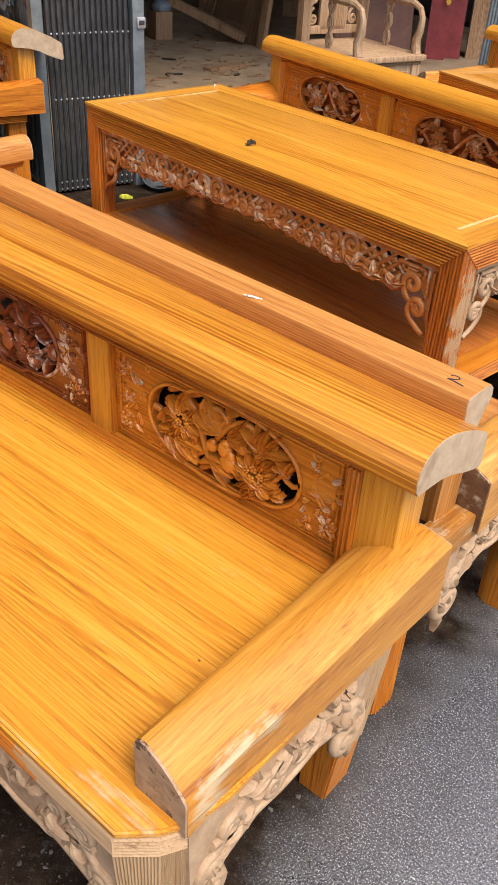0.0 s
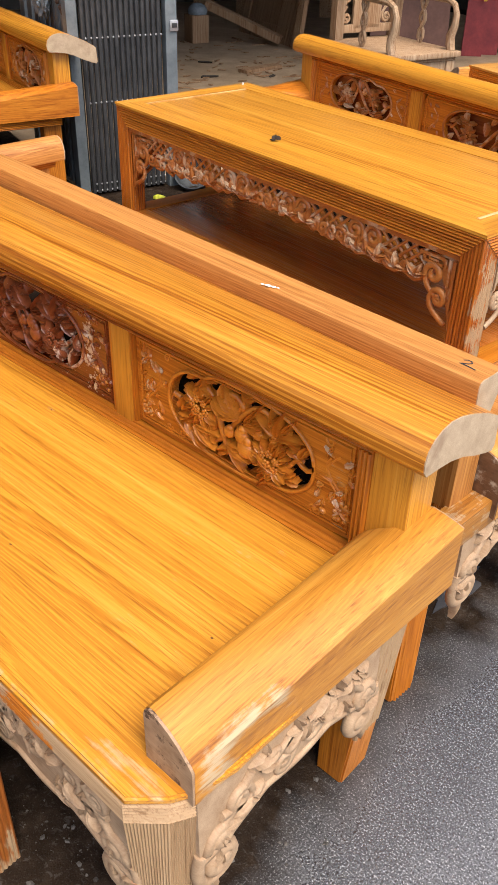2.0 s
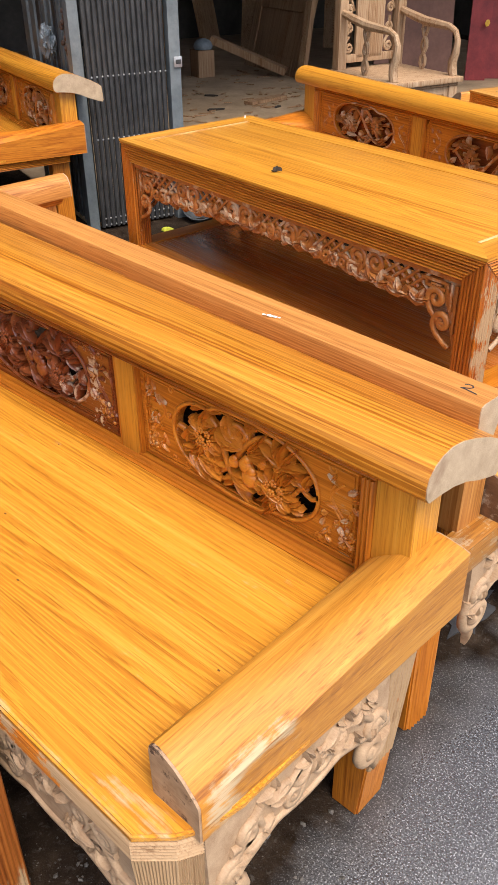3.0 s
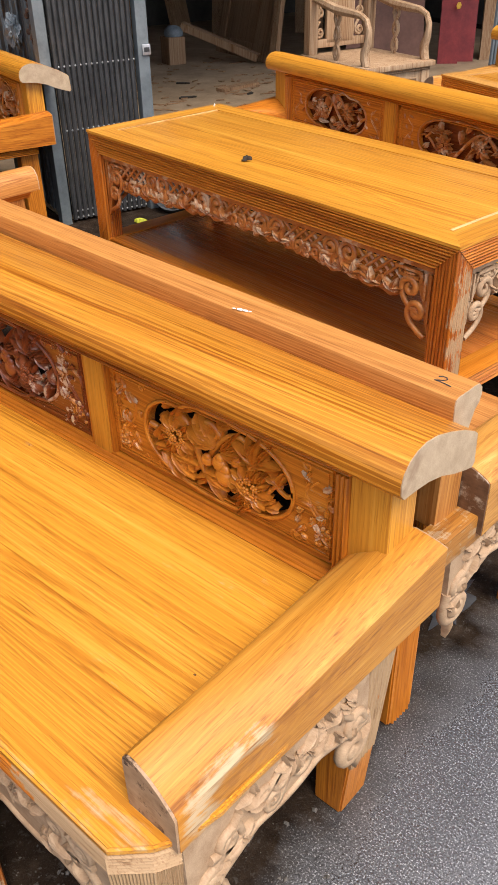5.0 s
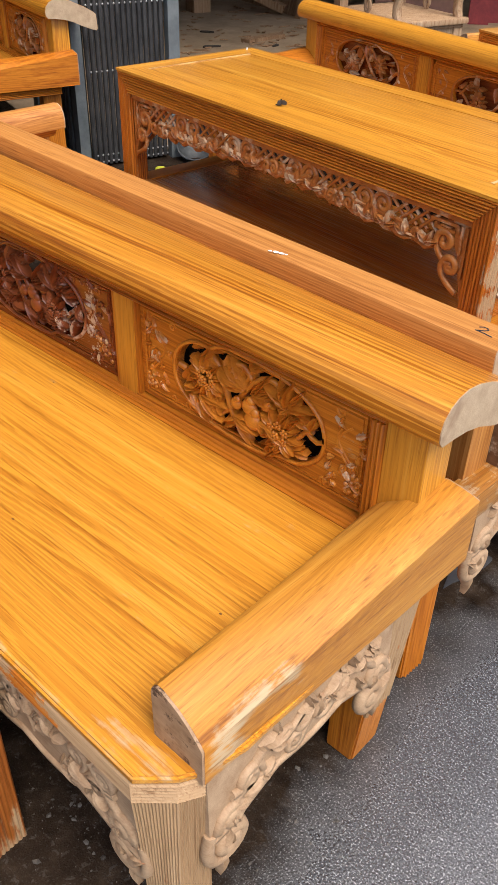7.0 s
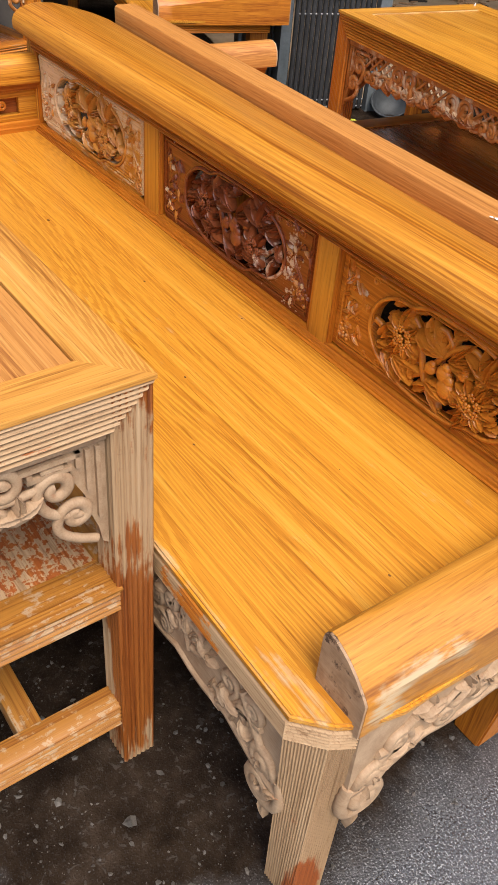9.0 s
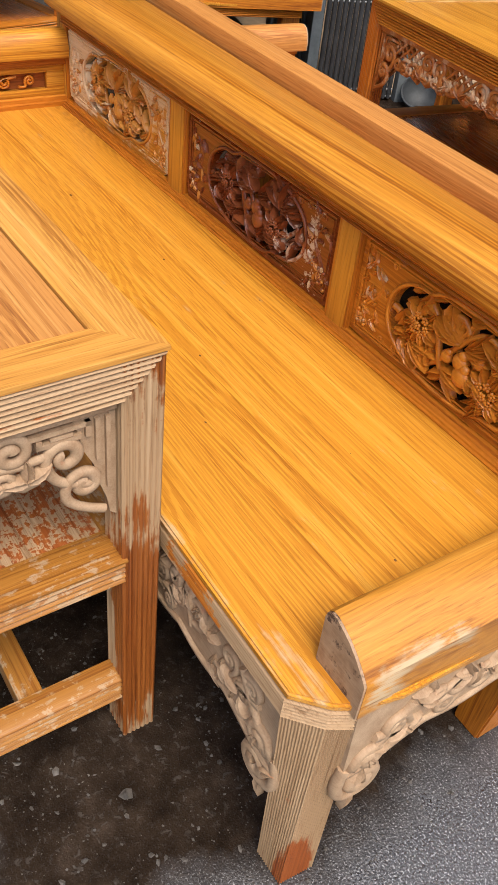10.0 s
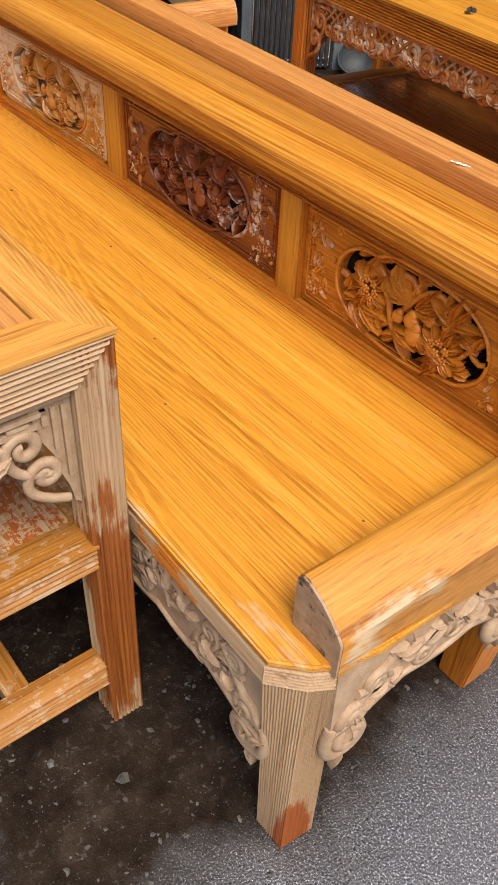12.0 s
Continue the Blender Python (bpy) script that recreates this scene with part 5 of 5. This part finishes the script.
for i, (x, mat) in enumerate(((3.45, "maroon"), (3.72, "maroon"), (3.98, "maroon"))):
    loose_board("maroon_panel", (x, 2.30, 0.006), (x + 0.06, 2.50, 1.9), 0.25, 0.025, mat, "dull maroon painted panel leaning beside the armchair", "maroon panels")
for i, (x, mat) in enumerate(((4.24, "red_cloth"), (4.42, "red_cloth"))):
    loose_board("red_board", (x, 2.10, 0.006), (x + 0.10, 2.25, 1.9), 0.17, 0.03, mat, "red lacquered board with gold painted flowers", "red boards")
for k in range(4):
    bm = B()
    for i in range(6):
        a = i * math.pi / 3
        ball(bm, 0.015 * math.cos(a), 0, 0.015 * math.sin(a), 0.014, 0.25, 8, 5)
    fl = part("gold_flower", bm, M["gold"], None, "gold painted flower on a red board")
    fl.matrix_world = front(4.27 + 0.05 * k * 0.3, 2.06 + 0.034 * k, 0.45 + 0.28 * k)
    tagged(fl, "", "ornament", "gold flowers")
loose_board("grey_board", (4.75, 2.0, 0.006), (4.8, 2.1, 2.0), 0.35, 0.03, "old_wood", "dark board leaning beside the far gate")

# scraps on the workshop floor
rnd = random.Random(8)
for i, (x, y, s) in enumerate([(1.74, 2.14, 0.11), (1.96, 2.66, 0.07), (2.19, 1.99, 0.06)]):
    bm = B()
    k = 11
    along_z(bm, [(s * rnd.uniform(0.4, 1.1) * math.cos(2 * math.pi * j / k), s * 0.3 * rnd.uniform(0.3, 1.2) * math.sin(2 * math.pi * j / k)) for j in range(k)], 0, 0.010)
    ob = part("bark_scrap", bm, M["bark"], None, "dark bark scrap on the workshop floor")
    ob.matrix_world = front(x, y, 0.006) @ pose(0, 0, 0, rnd.uniform(-4, 4), 0, rnd.uniform(0, 180))
    tagged(ob, "", "scrap", "bark scraps")
bm = B()
for i in range(170):
    ln, wd = rnd.uniform(0.015, 0.07), rnd.uniform(0.004, 0.016)
    m = pose(rnd.uniform(0.9, 2.9), rnd.uniform(0.9, 3.6), 0.009, rnd.uniform(-6, 6), rnd.uniform(-6, 6), rnd.uniform(0, 180))
    pts = [(-ln, -wd), (ln * 0.8, -wd * 0.7), (ln, wd * 0.4), (-ln * 0.7, wd)]
    prism(bm, pts, lambda p, q: m @ Vector((p, q, 0)), lambda p, q: m @ Vector((p, q, 0.006)))
ob = part("wood_offcuts", bm, M["old_wood"], None, "splinters and offcuts strewn over the workshop floor", smooth=False)
ob.matrix_world = FRONT
tagged(ob, "", "offcuts", "", "stuff")

# ---------- small marks and loose bits ----------
def speck(name, x, y, z, r, stretch, mat, label, turn=0.0, flat=0.35):
    bm = B()
    ball(bm, 0, 0, 0, r, 1.0, 10, 6)
    bm.transform(pose(x, y, z, 0, 0, turn) @ Matrix.Diagonal((stretch, 1, flat, 1)))
    return part(name, bm, M[mat], None, label)


for x, y, r, st in ((-0.136, 0.204, 0.0028, 1.6), (-0.225, 0.294, 0.0018, 5.0), (-0.323, 0.278, 0.0022, 1.2), (-0.732, 0.388, 0.0028, 1.3), (-0.625, 0.204, 0.003, 1.7), (-0.474, 0.127, 0.0028, 1.8), (-0.93, 0.30, 0.003, 2.0), (-1.25, 0.25, 0.004, 2.0)):
    ob = speck("knot", x, y, 0.4196, r * 0.75, st, "knot", "small dark knot in the seat", rnd.uniform(-10, 10), 0.3)
    ob.parent = bench_a
ob = speck("dry_scrap", -0.964, 1.246, 0.707, 0.005, 1.6, "bark", "dark dried leaf scrap on the tabletop", 15, 0.35)
tagged(ob, "", "scrap")
bm = B()
for i in range(3):
    leaf(bm, (0, 0), i * 2.2, 0.014, 0.008, 0.004, 0.5, 0)
ob = part("dry_leaf", bm, M["bark"], None, "curled dry leaf on the tabletop")
ob.matrix_world = pose(-0.960, 1.252, 0.712, -90, 0, 0)
tagged(ob, "", "leaf")
# filler and pen stroke on the flat crest rail
for dx, dy, r in ((0, 0, 0.004), (0.010, 0.002, 0.0035), (-0.010, -0.003, 0.0025), (0.018, 0.004, 0.002)):
    ob = speck("filler_spot", -0.439 + dx, 0.640 + dy, 0.6806, r, 1.5, "white", "white filler spot on the crest rail", 5, 0.12)
    tagged(ob, "", "filler", "filler spots")
bm = B()
pts = [(-0.098, 0.652), (-0.090, 0.660), (-0.080, 0.660), (-0.074, 0.652), (-0.080, 0.642), (-0.092, 0.634), (-0.098, 0.630), (-0.085, 0.630), (-0.070, 0.628), (-0.052, 0.624)]
tube(bm, [(-0.066 + (x + 0.078) * 0.58, 0.643 + (y - 0.643) * 0.5, 0.6806) for x, y in pts], 0.0012, 5, 0.4, Vector((0, 0, 1)))
ob = part("pen_mark", bm, M["black"], None, "black pen figure 2 written on the crest rail")
tagged(ob, "", "mark")
# sawn nail at the table's far corner, scraps behind the table
bm = B()
tube(bm, [(0, 0, 0), (0.002, 0, 0.004), (0.001, 0, 0.007)], lambda s: 0.003 - 0.002 * s, 6)
ob = part("wood_sliver", bm, M["white"], None, "pale splinter standing at the table corner")
ob.matrix_world = pose(-1.455, 1.665, 0.704)
tagged(ob, "", "splinter")
bm = B()
leaf(bm, (0, 0), 0.3, 0.06, 0.03, 0.01, 0.3, 0)
ob = part("wrapper", bm, M["leaf_green"], None, "yellow-green wrapper on the ground by the gate")
ob.matrix_world = pose(-2.45, 2.16, 0.008, -90, 0, 0)
tagged(ob, "", "wrapper")
bm = B()
bmesh.ops.create_uvsphere(bm, u_segments=20, v_segments=10, radius=0.10)
bmesh.ops.delete(bm, geom=[v for v in bm.verts if v.co.z > 0.01], context="VERTS")
bmesh.ops.solidify(bm, geom=list(bm.faces), thickness=0.006)
ob = part("plastic_bowl", bm, M["dull_plastic"], None, "grey plastic bowl tipped on the ground by the gate")
ob.matrix_world = pose(-2.43, 2.40, 0.085, 35, 20, 0)
tagged(ob, "", "bowl")
bm = B()
box(bm, -0.45, 0.45, -0.10, 0.10, 0, 0.04, 0.006)
ob = part("timber_offcut", bm, M["old_wood"], None, "dark timber offcut on the ground behind the table")
ob.matrix_world = pose(-2.05, 2.10, 0.0, 0, 0, 70)
tagged(ob, "", "timber")

# loose grit on the ground
bm = B()
count = 0
while count < 5200:
    x, y = rnd.uniform(-0.85, 0.6), rnd.uniform(-0.75, 1.6)
    muddy = x < 0.02 and y < 0.42
    if noise.noise(Vector((x * 11, y * 11, 0.3))) < (0.05 if muddy else 0.3) and rnd.random() < 0.8:
        continue
    count += 1
    r = 0.0011 + (0.0048 if muddy else 0.0014) * rnd.random() ** 6
    m = pose(x, y, r * 0.25, rnd.uniform(-25, 25), rnd.uniform(-25, 25), rnd.uniform(0, 360))
    ring = [bm.verts.new(m @ Vector((r * rnd.uniform(0.6, 1.5) * math.cos(k * 1.257), r * rnd.uniform(0.5, 1.1) * math.sin(k * 1.257), r * rnd.uniform(-0.2, 0.3)))) for k in range(5)]
    tip = bm.verts.new(m @ Vector((rnd.uniform(-0.4, 0.4) * r, rnd.uniform(-0.4, 0.4) * r, r * rnd.uniform(0.4, 0.8))))
    for k in range(5):
        bm.faces.new((ring[k], ring[(k + 1) % 5], tip))
tagged(part("grit", bm, M["stone"], None, "scattered angular grit and crumbs of mud on the asphalt", smooth=False), "", "grit", "", "stuff")
for x, y, r in ((-0.219, -0.125, 0.008), (-0.061, 0.375, 0.005), (0.02, 0.30, 0.004), (-0.30, -0.20, 0.006), (-0.38, -0.02, 0.005), (-0.15, -0.25, 0.005), (-0.26, -0.05, 0.005)):
    bm = B()
    bmesh.ops.create_icosphere(bm, subdivisions=1, radius=r)
    for v in bm.verts:
        v.co *= 1 + 1.3 * noise.noise(v.co / r * 0.9 + Vector((x * 50, y * 30, 0)))
        v.co.z *= 0.45
    ob = part("pebble", bm, M["stone"], None, "loose grey pebble on the ground", smooth=False)
    ob.matrix_world = pose(x, y, r * 0.35)
    tagged(ob, "", "pebble", "pebbles")

# puddle between the bench legs
bm = B()
k = 22
along_z(bm, [(-0.13 + 0.05 * rnd.uniform(0.4, 1.0) * math.cos(2 * math.pi * j / k), 0.93 + 0.10 * rnd.uniform(0.5, 1.0) * math.sin(2 * math.pi * j / k)) for j in range(k)], -0.004, 0.0025)
tagged(part("puddle", bm, M["water"], None, "shallow puddle of rainwater on the asphalt", smooth=False), "", "water", "", "structure")
